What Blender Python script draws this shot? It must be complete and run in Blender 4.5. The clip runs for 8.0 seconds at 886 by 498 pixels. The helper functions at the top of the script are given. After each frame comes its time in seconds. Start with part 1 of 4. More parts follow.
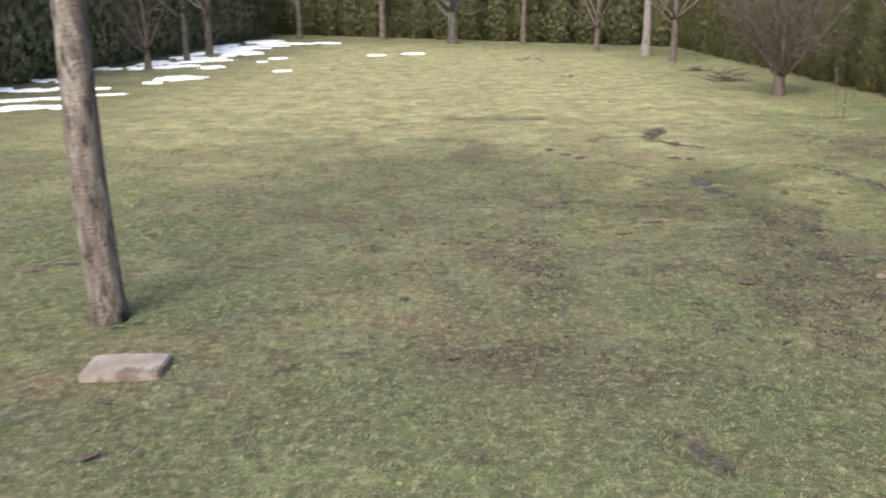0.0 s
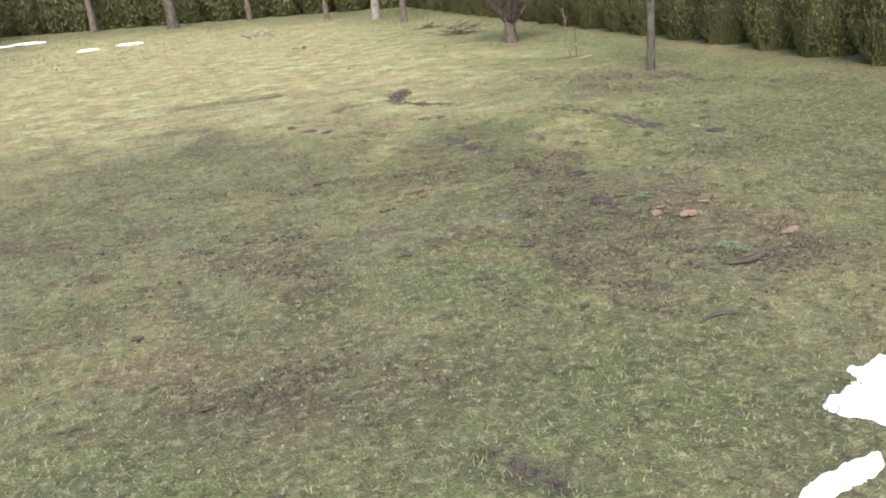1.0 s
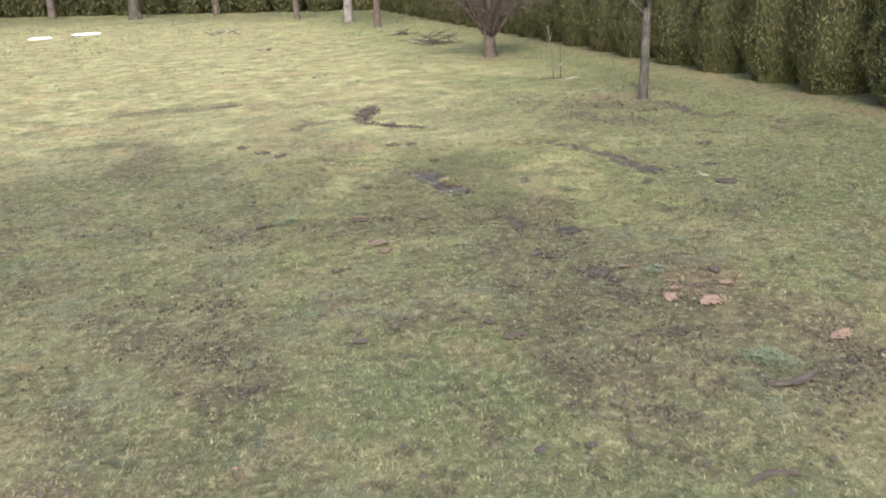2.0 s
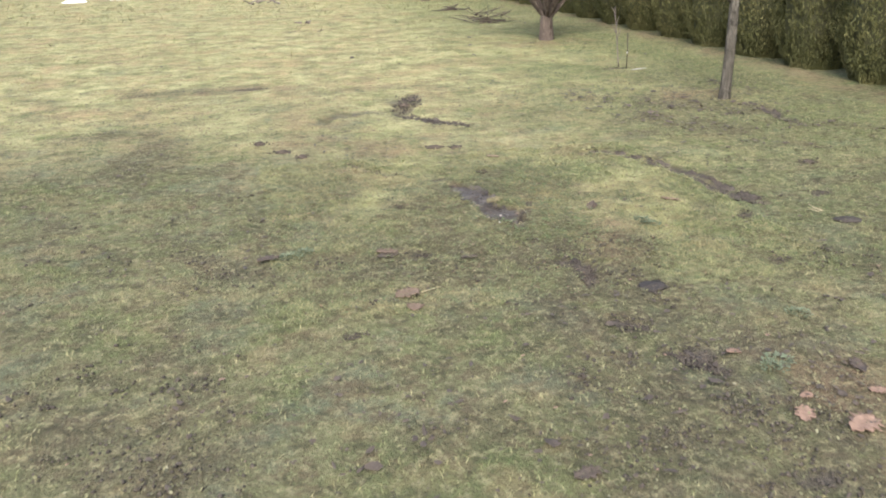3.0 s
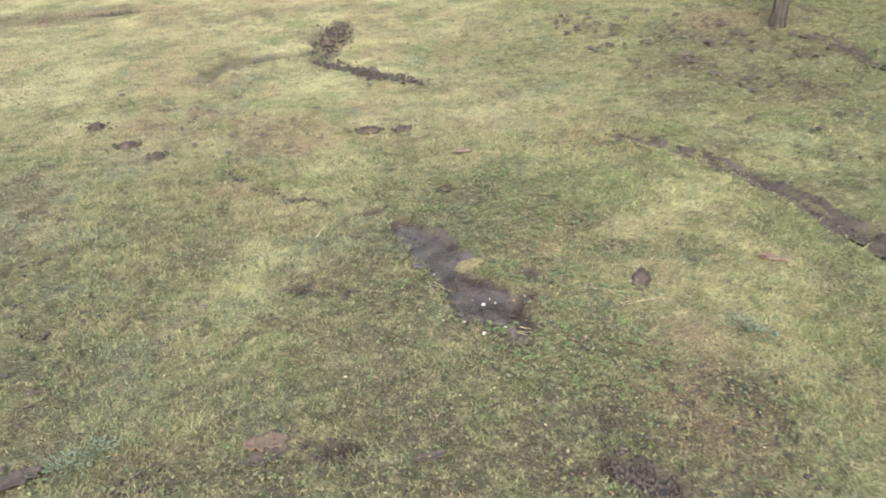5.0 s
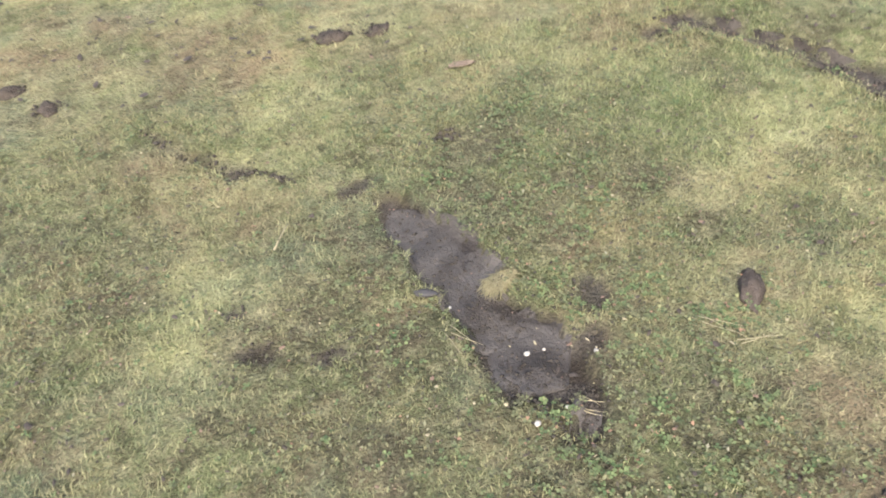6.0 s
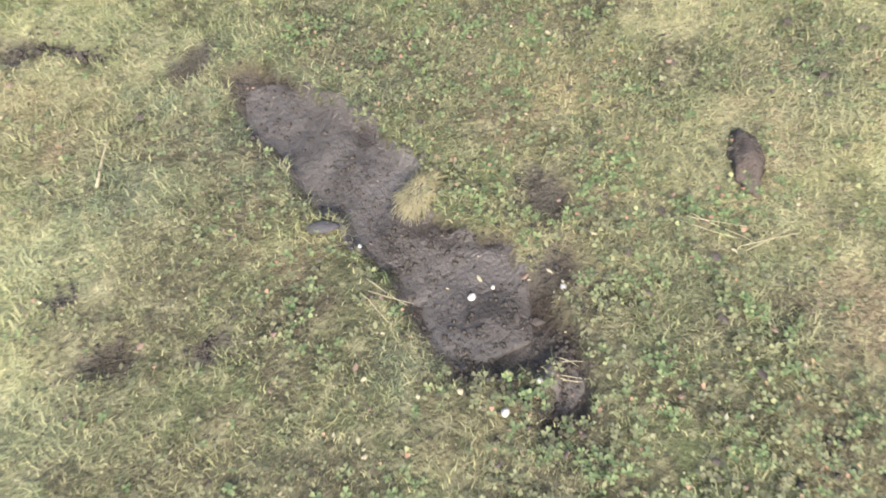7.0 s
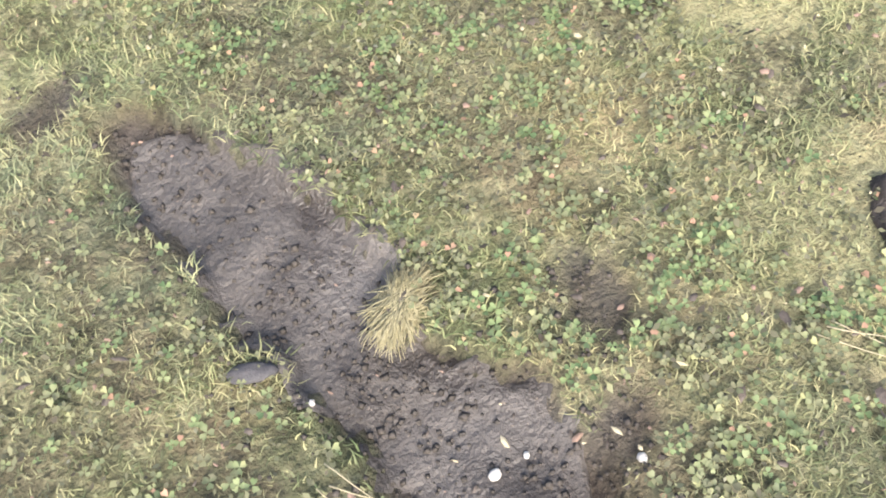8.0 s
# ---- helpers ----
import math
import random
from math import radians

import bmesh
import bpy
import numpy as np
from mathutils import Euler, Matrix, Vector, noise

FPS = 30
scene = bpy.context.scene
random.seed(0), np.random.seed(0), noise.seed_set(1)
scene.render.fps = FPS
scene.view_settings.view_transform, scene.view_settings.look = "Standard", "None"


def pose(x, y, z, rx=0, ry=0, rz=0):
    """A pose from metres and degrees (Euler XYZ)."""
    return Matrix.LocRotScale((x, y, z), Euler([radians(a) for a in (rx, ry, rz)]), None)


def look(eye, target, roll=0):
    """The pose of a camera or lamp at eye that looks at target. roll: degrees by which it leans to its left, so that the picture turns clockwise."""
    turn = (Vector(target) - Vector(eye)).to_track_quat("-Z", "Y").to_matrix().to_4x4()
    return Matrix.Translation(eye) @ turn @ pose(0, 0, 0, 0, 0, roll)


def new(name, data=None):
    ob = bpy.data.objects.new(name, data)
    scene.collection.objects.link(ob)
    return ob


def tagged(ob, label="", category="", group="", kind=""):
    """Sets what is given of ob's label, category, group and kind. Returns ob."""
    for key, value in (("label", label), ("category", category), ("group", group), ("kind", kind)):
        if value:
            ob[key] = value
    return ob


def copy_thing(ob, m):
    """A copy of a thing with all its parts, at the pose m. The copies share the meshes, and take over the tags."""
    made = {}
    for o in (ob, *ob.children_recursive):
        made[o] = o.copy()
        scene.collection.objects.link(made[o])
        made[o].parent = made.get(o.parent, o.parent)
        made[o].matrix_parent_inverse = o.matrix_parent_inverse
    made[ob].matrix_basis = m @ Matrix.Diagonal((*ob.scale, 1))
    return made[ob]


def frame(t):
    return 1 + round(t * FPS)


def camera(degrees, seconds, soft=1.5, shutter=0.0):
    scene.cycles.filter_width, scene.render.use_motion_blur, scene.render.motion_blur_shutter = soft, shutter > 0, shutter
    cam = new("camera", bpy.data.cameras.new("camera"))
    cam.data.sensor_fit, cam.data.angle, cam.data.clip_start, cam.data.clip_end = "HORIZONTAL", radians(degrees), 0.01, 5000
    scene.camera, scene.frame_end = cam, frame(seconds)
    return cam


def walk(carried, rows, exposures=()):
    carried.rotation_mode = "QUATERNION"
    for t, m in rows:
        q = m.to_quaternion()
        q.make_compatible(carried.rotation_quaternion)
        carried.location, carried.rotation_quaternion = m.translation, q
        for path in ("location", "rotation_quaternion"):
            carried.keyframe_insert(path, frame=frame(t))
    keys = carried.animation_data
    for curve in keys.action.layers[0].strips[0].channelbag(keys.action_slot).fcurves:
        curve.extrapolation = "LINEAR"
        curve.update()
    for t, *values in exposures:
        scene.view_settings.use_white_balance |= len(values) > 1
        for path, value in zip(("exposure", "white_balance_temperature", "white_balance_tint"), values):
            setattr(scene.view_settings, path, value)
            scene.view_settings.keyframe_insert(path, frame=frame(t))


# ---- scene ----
cam = camera(54.0, 8.0, soft=1.8, shutter=0.2)
PATH = [
    (0, (0.572, 0.004, 1.642), (0.487, 1.922, 1.084), -0.4),
    (0.5, (0.675, 0.555, 1.505), (0.895, 2.462, 0.943), -3.9),
    (1, (0.701, 0.744, 1.521), (1.132, 2.589, 0.881), -5.7),
    (1.2, (0.728, 0.901, 1.518), (1.175, 2.736, 0.86), -4.8),
    (2.3, (1.061, 2.094, 1.569), (1.569, 3.921, 0.933), -2.0),
    (2.5, (1.116, 2.331, 1.553), (1.545, 4.175, 0.909), -0.9),
    (3, (1.246, 2.858, 1.557), (1.659, 4.686, 0.861), -1.0),
    (3.5, (1.455, 3.487, 1.567), (1.894, 5.316, 0.887), -2.3),
    (4, (1.564, 4.028, 1.585), (2.129, 5.783, 0.811), 1.7),
    (4.5, (1.754, 4.614, 1.52), (2.405, 6.324, 0.713), -0.1),
    (5, (1.855, 5.188, 1.484), (2.335, 6.882, 0.536), -1.0),
    (5.2, (1.888, 5.43, 1.444), (2.363, 7.098, 0.448), -0.0),
    (6.3, (2.187, 6.541, 1.459), (2.588, 7.801, -0.042), -9.4),
    (6.5, (2.198, 6.693, 1.491), (2.634, 7.779, -0.131), -8.6),
    (7, (2.355, 6.935, 1.312), (2.74, 7.8, -0.449), -8.2),
    (7.2, (2.403, 7.071, 1.143), (2.759, 7.917, -0.634), -9.2),
    (7.5, (2.501, 7.281, 0.921), (2.827, 8.054, -0.895), -10.1),
    (8, (2.545, 7.332, 0.915), (2.936, 8.112, -0.885), -9.2),
]
EXPOSURES = [(0.0, 1.27), (1.0, 1.47), (5.0, 1.53), (6.5, 1.66), (8.0, 2.03)]
walk(cam, [(t, look(eye, target, roll)) for t, eye, target, roll in PATH], EXPOSURES)

# ---------------------------------------------------------------- world and light
world = bpy.data.worlds.new("overcast_sky")
scene.world = world
world.use_nodes = True
wn = world.node_tree.nodes
sky = wn.new("ShaderNodeTexSky")
sky.sky_type = "NISHITA"
sky.sun_disc = False
sky.sun_elevation = radians(42)
sky.sun_rotation = radians(200)
sky.air_density, sky.dust_density, sky.ozone_density = 1.0, 4.0, 0.6
world.node_tree.links.new(sky.outputs[0], wn["Background"].inputs[0])
wn["Background"].inputs[1].default_value = 0.15
sun_data = bpy.data.lights.new("sun", "SUN")
sun_data.energy, sun_data.angle, sun_data.color = 1.5, radians(30), (1.0, 0.955, 0.925)
sun = new("sun", sun_data)
sun.matrix_world = look((-8, -22, 21), (0, 0, 0))


# ---------------------------------------------------------------- numbers and noise
def smooth(a, b, v):
    u = np.clip((v - a) / (b - a), 0, 1)
    return u * u * (3 - 2 * u)


def lattice(i, j, seed):
    n = (i.astype(np.int64) * 374761393 + j.astype(np.int64) * 668265263 + seed * 1442695041) & 0xFFFFFFFF
    n = ((n ^ (n >> 13)) * 1274126177) & 0xFFFFFFFF
    return ((n ^ (n >> 16)) & 0xFFFF) / 65535.0


def vnoise(x, y, seed=0):
    i, j = np.floor(x), np.floor(y)
    u, v = x - i, y - j
    u, v = u * u * (3 - 2 * u), v * v * (3 - 2 * v)
    a, b = lattice(i, j, seed), lattice(i + 1, j, seed)
    c, d = lattice(i, j + 1, seed), lattice(i + 1, j + 1, seed)
    return (a * (1 - u) + b * u) * (1 - v) + (c * (1 - u) + d * u) * v


def fbm(x, y, scale, seed=0, octaves=4):
    total, amp, size = 0.0, 0.5, scale
    for k in range(octaves):
        total = total + amp * vnoise(x * size + 17.3 * k, y * size - 9.1 * k, seed + k)
        amp, size = amp * 0.5, size * 2.03
    return total / (1 - 0.5 ** octaves)


def capsule(x, y, x0, y0, x1, y1):
    dx, dy = x1 - x0, y1 - y0
    s = np.clip(((x - x0) * dx + (y - y0) * dy) / max(dx * dx + dy * dy, 1e-9), 0, 1)
    return np.hypot(x - x0 - s * dx, y - y0 - s * dy)


# ---------------------------------------------------------------- the lawn's plan
# scraped bare earth: centre line with half widths
SCRAPE = [(2.510, 8.115, 0.040), (2.540, 8.020, 0.074), (2.570, 7.905, 0.090), (2.592, 7.810, 0.100), (2.600, 7.762, 0.098),
          (2.580, 7.705, 0.066), (2.592, 7.640, 0.074), (2.624, 7.565, 0.092), (2.638, 7.505, 0.110), (2.645, 7.450, 0.112),
          (2.672, 7.400, 0.085), (2.690, 7.360, 0.040)]
SCRAPE_SIDE = [(2.732, 7.340, 0.020), (2.703, 7.307, 0.024), (2.675, 7.255, 0.034), (2.620, 7.246, 0.014)]
SCRAPE_FOOT = [(2.575, 7.440, 0.025), (2.555, 7.373, 0.020)]
# collapsed vole runs
RUN_EAST = [(3.58, 8.62, 0.035), (3.77, 8.64, 0.050), (3.87, 8.43, 0.035), (4.02, 8.10, 0.055), (4.07, 7.76, 0.065),
            (4.11, 7.50, 0.060), (4.12, 7.31, 0.050), (4.17, 7.19, 0.03)]
RUN_TREE = [(5.66, 9.98, 0.06), (5.71, 9.62, 0.06), (5.66, 9.25, 0.055), (5.69, 8.98, 0.03)]
RUN_MOUND = [(2.56, 10.46, 0.045), (2.72, 10.21, 0.065), (2.88, 9.98, 0.075), (3.05, 9.77, 0.055)]
RUN_FAINT = [(1.84, 10.24, 0.08), (2.12, 10.58, 0.10), (2.55, 10.62, 0.07)]
SPOIL = [(2.63, 10.56, 0.10), (2.74, 10.85, 0.14), (2.88, 11.32, 0.08)]
RUN_WEST = [(1.90, 8.78, 0.018), (2.03, 8.60, 0.026), (2.15, 8.47, 0.038), (2.22, 8.40, 0.014), (2.30, 8.32, 0.022)]
RUN_SOUTH = [(1.36, 3.12, 0.03), (1.42, 3.00, 0.055), (1.47, 2.86, 0.05)]
SCUFF = [(2.70, 6.67, 0.045), (2.77, 6.58, 0.055), (2.76, 6.44, 0.045), (2.72, 6.34, 0.02)]
SCUFF_MID = [(2.64, 5.91, 0.03), (2.71, 5.88, 0.05), (2.78, 5.83, 0.025)]
SCUFF_LOW = [(2.76, 5.62, 0.03), (2.83, 5.54, 0.055), (2.88, 5.42, 0.04)]
# small bare spots: x, y, half length, half width, turn
SPOTS = [(2.435, 8.215, 0.070, 0.042, 20), (2.07, 7.705, 0.060, 0.030, 10), (2.15, 8.46, 0.05, 0.035, 0), (2.84, 7.58, 0.065, 0.042, 70),
         (2.78, 7.45, 0.050, 0.036, 40), (2.04, 7.845, 0.02, 0.02, 0), (2.22, 7.63, 0.04, 0.02, 10), (2.70, 6.66, 0.06, 0.04, 20),
         (2.80, 6.50, 0.06, 0.03, 70), (2.99, 6.22, 0.085, 0.055, 10), (2.71, 5.88, 0.07, 0.04, 0), (2.83, 5.54, 0.10, 0.06, 30),
         (2.79, 4.72, 0.07, 0.06, 0), (1.02, 4.84, 0.06, 0.05, 0), (1.59, 6.03, 0.05, 0.03, 30), (2.04, 6.88, 0.07, 0.05, 20)]
SPOTS_FAR = [(1.33, 9.58, 0.06, 0.05, 0), (1.49, 9.27, 0.06, 0.04, 0), (1.62, 9.09, 0.05, 0.03, 0), (2.61, 9.13, 0.07, 0.05, 0),
             (2.77, 9.11, 0.05, 0.04, 0), (2.76, 8.35, 0.03, 0.03, 0), (4.97, 7.94, 0.07, 0.05, 0), (5.28, 8.26, 0.06, 0.04, 0),
             (4.58, 7.25, 0.06, 0.04, 0), (3.94, 7.02, 0.06, 0.04, 40), (6.10, 8.45, 0.06, 0.05, 0), (3.72, 6.36, 0.06, 0.04, 0),
             (1.31, 12.13, 0.22, 0.07, 5), (5.42, 12.22, 0.16, 0.06, 0), (-0.30, 3.64, 0.05, 0.03, 30), (-0.86, 2.84, 0.06, 0.03, 40)]
# trampled, dark and thin grass: segments with half widths
WORN = [(2.12, 7.78, 2.35, 7.50, 0.15), (2.05, 7.60, 2.30, 7.35, 0.13), (2.95, 6.75, 2.70, 6.20, 0.30), (2.70, 5.95, 2.75, 5.35, 0.30), (2.80, 6.70, 2.55, 5.60, 0.34), (2.55, 5.60, 2.35, 4.30, 0.30), (0.86, 6.15, 0.90, 5.60, 0.16), (0.95, 5.45, 1.00, 4.80, 0.20),
        (0.62, 5.75, 0.66, 5.45, 0.22), (1.15, 6.90, 2.40, 6.65, 0.22), (0.60, 9.80, 0.50, 8.90, 0.24), (2.85, 8.20, 3.10, 7.70, 0.30),
        (2.9, 7.5, 2.75, 7.1, 0.22), (5.0, 10.2, 5.5, 9.7, 0.30), (1.50, 3.60, 0.55, 3.75, 0.30), (3.0, 5.4, 3.2, 4.3, 0.40),
        (4.6, 9.6, 5.0, 9.0, 0.22), (-0.8, 6.6, -0.5, 6.4, 0.2), (-0.1, 10.2, 0.4, 10.1, 0.2), (2.35, 6.95, 2.75, 6.30, 0.30), (1.90, 6.70, 2.45, 6.60, 0.22), (0.2, 12.1, 1.3, 12.15, 0.2)]
RUST = [(0.10, 4.18, 0.32, 4.30, 0.14), (-1.45, 3.55, -1.20, 3.40, 0.16), (1.65, 9.6, 2.2, 9.2, 0.22), (2.6, 11.9, 0.9, 12.1, 0.2),
        (3.1, 7.0, 3.0, 6.7, 0.16), (3.2, 5.2, 3.4, 4.7, 0.3), (7.12, 4.0, 7.08, 27.0, 0.16), (5.1, 10.5, 5.6, 10.4, 0.3),
        (5.0, 14.7, 5.8, 14.7, 0.35), (3.6, 8.75, 3.4, 8.6, 0.12), (2.2, 8.1, 1.9, 8.5, 0.15)]
STRAWY = [(3.25, 8.3, 3.7, 7.9, 0.4), (3.15, 8.45, 3.35, 7.35, 0.48), (2.05, 8.5, 1.95, 7.9, 0.22), (3.6, 7.9, 3.5, 7.4, 0.25), (2.6, 9.6, 2.3, 8.7, 0.25)]
LUSH = [(-0.5, 2.9, 1.2, 2.7, 0.55), (1.5, 3.4, 2.3, 3.0, 0.45), (-2.4, 5.6, -1.6, 5.9, 0.5), (1.6, 4.6, 1.9, 4.4, 0.35), (0.05, 3.40, 0.45, 3.20, 0.30), (-1.9, 4.6, -0.9, 4.7, 0.4), (3.95, 7.55, 4.1, 7.3, 0.18), (3.0, 8.25, 3.35, 8.2, 0.25),
        (5.9, 9.2, 6.3, 9.6, 0.5), (2.0, 3.6, 2.4, 3.3, 0.35), (6.3, 11.0, 6.5, 15.0, 0.4), (4.6, 12.6, 4.9, 12.2, 0.5)]


def clover_bed(x, y):
    """Where clover and small weeds close in on the bare earth, 0 to 1."""
    bed = 1 - smooth(0.16, 0.42, capsule(x, y, 2.92, 8.05, 2.85, 7.15) + 0.16 * (fbm(x, y, 5.0, 97, 3) - 0.5))
    bed = np.maximum(bed, 0.5 * (1 - smooth(0.05, 0.26, capsule(x, y, 2.36, 7.75, 2.44, 7.30))))
    bed = np.maximum(bed, 0.18 * (1 - smooth(0.2, 0.5, capsule(x, y, 2.45, 7.0, 3.10, 6.80))))
    return np.maximum(bed, 0.7 * (1 - smooth(0.1, 0.35, capsule(x, y, 2.70, 8.45, 3.15, 8.35))))


def lawn(x, y):
    """Bare earth, wear, straw tone, rust and lushness of the lawn, 0 to 1, and its height."""
    wob_x = x + 0.05 * (fbm(x, y, 9.0, 11, 3) - 0.5) + 0.02 * (vnoise(x * 55, y * 55, 3) - 0.5)
    wob_y = y + 0.05 * (fbm(x, y, 9.0, 23, 3) - 0.5) + 0.02 * (vnoise(x * 55, y * 55, 5) - 0.5)
    soil = np.zeros_like(x)
    for line, deep in ((SCRAPE, 1.0), (SCRAPE_SIDE, 1.0), (SCRAPE_FOOT, 0.8), (RUN_EAST, 0.9), (RUN_TREE, 0.7), (RUN_MOUND, 0.75),
                       (RUN_WEST, 0.50), (RUN_SOUTH, 0.9), (SCUFF, 0.7), (SCUFF_MID, 0.7), (SCUFF_LOW, 0.7), (RUN_FAINT, 0.60), (SPOIL, 0.62)):
        for (x0, y0, w0), (x1, y1, w1) in zip(line[:-1], line[1:]):
            dx, dy = x1 - x0, y1 - y0
            s = np.clip(((wob_x - x0) * dx + (wob_y - y0) * dy) / (dx * dx + dy * dy), 0, 1)
            d = np.hypot(wob_x - x0 - s * dx, wob_y - y0 - s * dy) / (w0 + s * (w1 - w0))
            soil = np.maximum(soil, deep * (1 - smooth(0.80, 1.10, d)))
    pit = soil.copy()
    for spots in (SPOTS, SPOTS_FAR):
        for cx, cy, a, b, turn in spots:
            c, s = math.cos(radians(turn)), math.sin(radians(turn))
            u, v = (wob_x - cx) * c + (wob_y - cy) * s, (wob_y - cy) * c - (wob_x - cx) * s
            soil = np.maximum(soil, 0.85 * (1 - smooth(0.6, 1.2, np.hypot(u / a, v / b))))

    pit = 0.026 * pit + 0.009 * soil

    def blots(rows, soft):
        out = np.zeros_like(x)
        for x0, y0, x1, y1, w in rows:
            d = capsule(x, y, x0, y0, x1, y1) / w + 0.9 * (fbm(x, y, 3.0, 31, 4) - 0.5)
            out = np.maximum(out, 1 - smooth(1 - soft, 1 + soft, d))
        return out

    worn = blots(WORN, 0.55) * (0.40 + 0.60 * smooth(0.35, 0.62, fbm(x, y, 9.0, 41, 4)))
    worn = np.maximum(worn, 0.55 * smooth(0.52, 0.74, fbm(x, y, 5.5, 43, 4)) * (1 - 0.6 * smooth(9, 14, y)))
    rust = blots(RUST, 0.5) * smooth(0.25, 0.75, fbm(x, y, 6.0, 51, 3))
    lush = blots(LUSH, 0.6)
    lush = np.maximum(lush, (0.25 + 0.75 * fbm(x, y, 1.4, 57, 4)) * smooth(3.0, 5.0, x))
    # straw tone: grows with y, weaker towards both sides and the far end
    blond = smooth(6.2, 13.5, y + 3.0 * (fbm(x, y, 0.35, 61, 3) - 0.5)) * (1 - 0.65 * smooth(4.2, 7.0, x)) * (1 - 0.75 * smooth(-3.0, -6.5, x))
    blond = blond * (1 - 0.8 * smooth(24, 33, y + 0.6 * x))
    blond = np.clip(0.06 + 0.95 * blond + 0.55 * (fbm(x, y, 1.1, 71, 4) - 0.5), 0, 1)
    blond = np.maximum(blond, 0.80 * blots(STRAWY, 0.9) * smooth(0.12, 0.55, fbm(x, y, 6.0, 73, 4)))
    worn = np.maximum(worn, 0.25 * (1 - smooth(3.2, 5.5, y)) * smooth(0.3, 0.6, fbm(x, y, 4.0, 47, 4)))
    worn = np.maximum(worn, 0.42 * clover_bed(x, y))
    z = (0.035 * (fbm(x, y, 0.9, 81, 4) - 0.5) + 0.030 * (fbm(x, y, 6.5, 83, 3) - 0.5)) * (1 - 0.85 * smooth(9.5, 14, y))
    mound = np.exp(-((x - 2.72) ** 2 + (y - 10.85) ** 2) / 0.03)
    z = z * smooth(0, 3, np.abs(y) + 1) + 0.035 * mound - pit
    soil = np.maximum(soil, 0.62 * smooth(0.25, 0.6, mound * (0.6 + 0.8 * fbm(x, y, 14, 85, 2))))
    return soil, worn, blond, rust, lush, z


def ground_z(x, y):
    return float(lawn(np.array([float(x)]), np.array([float(y)]))[5][0])


# ---------------------------------------------------------------- materials
class Nodes:
    """A node material with short calls."""

    def __init__(self, name, rough=0.8, spec=0.3):
        self.mat = bpy.data.materials.new(name)
        self.mat.use_nodes = True
        self.tree = self.mat.node_tree
        self.bsdf = self.tree.nodes["Principled BSDF"]
        self.bsdf.inputs["Roughness"].default_value = rough
        self.bsdf.inputs["Specular IOR Level"].default_value = spec
        self.co = self.tree.nodes.new("ShaderNodeTexCoord").outputs["Object"]

    def put(self, socket, value):
        if isinstance(value, bpy.types.NodeSocket):
            self.tree.links.new(value, socket)
        elif isinstance(value, tuple):
            socket.default_value = (*value, 1.0) if len(value) == 3 else value
        else:
            socket.default_value = value

    def noise(self, scale, detail=4.0, rough=0.6, co=None, lo=0.3, hi=0.7):
        n = self.tree.nodes.new("ShaderNodeTexNoise")
        self.put(n.inputs["Vector"], co or self.co)
        n.inputs["Scale"].default_value, n.inputs["Detail"].default_value, n.inputs["Roughness"].default_value = scale, detail, rough
        return self.span(n.outputs["Fac"], lo, hi)

    def stretched(self, sx, sy, sz):
        m = self.tree.nodes.new("ShaderNodeMapping")
        self.put(m.inputs["Vector"], self.co)
        m.inputs["Scale"].default_value = (sx, sy, sz)
        return m.outputs[0]

    def span(self, value, lo, hi, a=0.0, b=1.0):
        r = self.tree.nodes.new("ShaderNodeMapRange")
        self.put(r.inputs["Value"], value)
        for k, v in (("From Min", lo), ("From Max", hi), ("To Min", a), ("To Max", b)):
            r.inputs[k].default_value = v
        return r.outputs[0]

    def math(self, how, a, b):
        m = self.tree.nodes.new("ShaderNodeMath")
        m.operation = how
        self.put(m.inputs[0], a)
        self.put(m.inputs[1], b)
        return m.outputs[0]

    def mix(self, fac, a, b, how="MIX"):
        m = self.tree.nodes.new("ShaderNodeMix")
        m.data_type, m.blend_type = "RGBA", how
        self.put(m.inputs[0], fac)
        self.put(m.inputs[6], a)
        self.put(m.inputs[7], b)
        return m.outputs[2]

    def attr(self, name):
        a = self.tree.nodes.new("ShaderNodeAttribute")
        a.attribute_name = name
        return a.outputs["Fac"]

    def island(self):
        return self.tree.nodes.new("ShaderNodeNewGeometry").outputs["Random Per Island"]

    def chance(self):
        return self.tree.nodes.new("ShaderNodeObjectInfo").outputs["Random"]

    def bump(self, height, strength=0.5, distance=0.01):
        b = self.tree.nodes.new("ShaderNodeBump")
        self.put(b.inputs["Height"], height)
        b.inputs["Strength"].default_value, b.inputs["Distance"].default_value = strength, distance
        self.put(self.bsdf.inputs["Normal"], b.outputs[0])

    def done(self, colour, rough=None):
        self.put(self.bsdf.inputs["Base Color"], colour)
        if rough is not None:
            self.put(self.bsdf.inputs["Roughness"], rough)
        return self.mat


SOIL_DARK, SOIL_PALE = (0.038, 0.032, 0.027), (0.094, 0.085, 0.077)


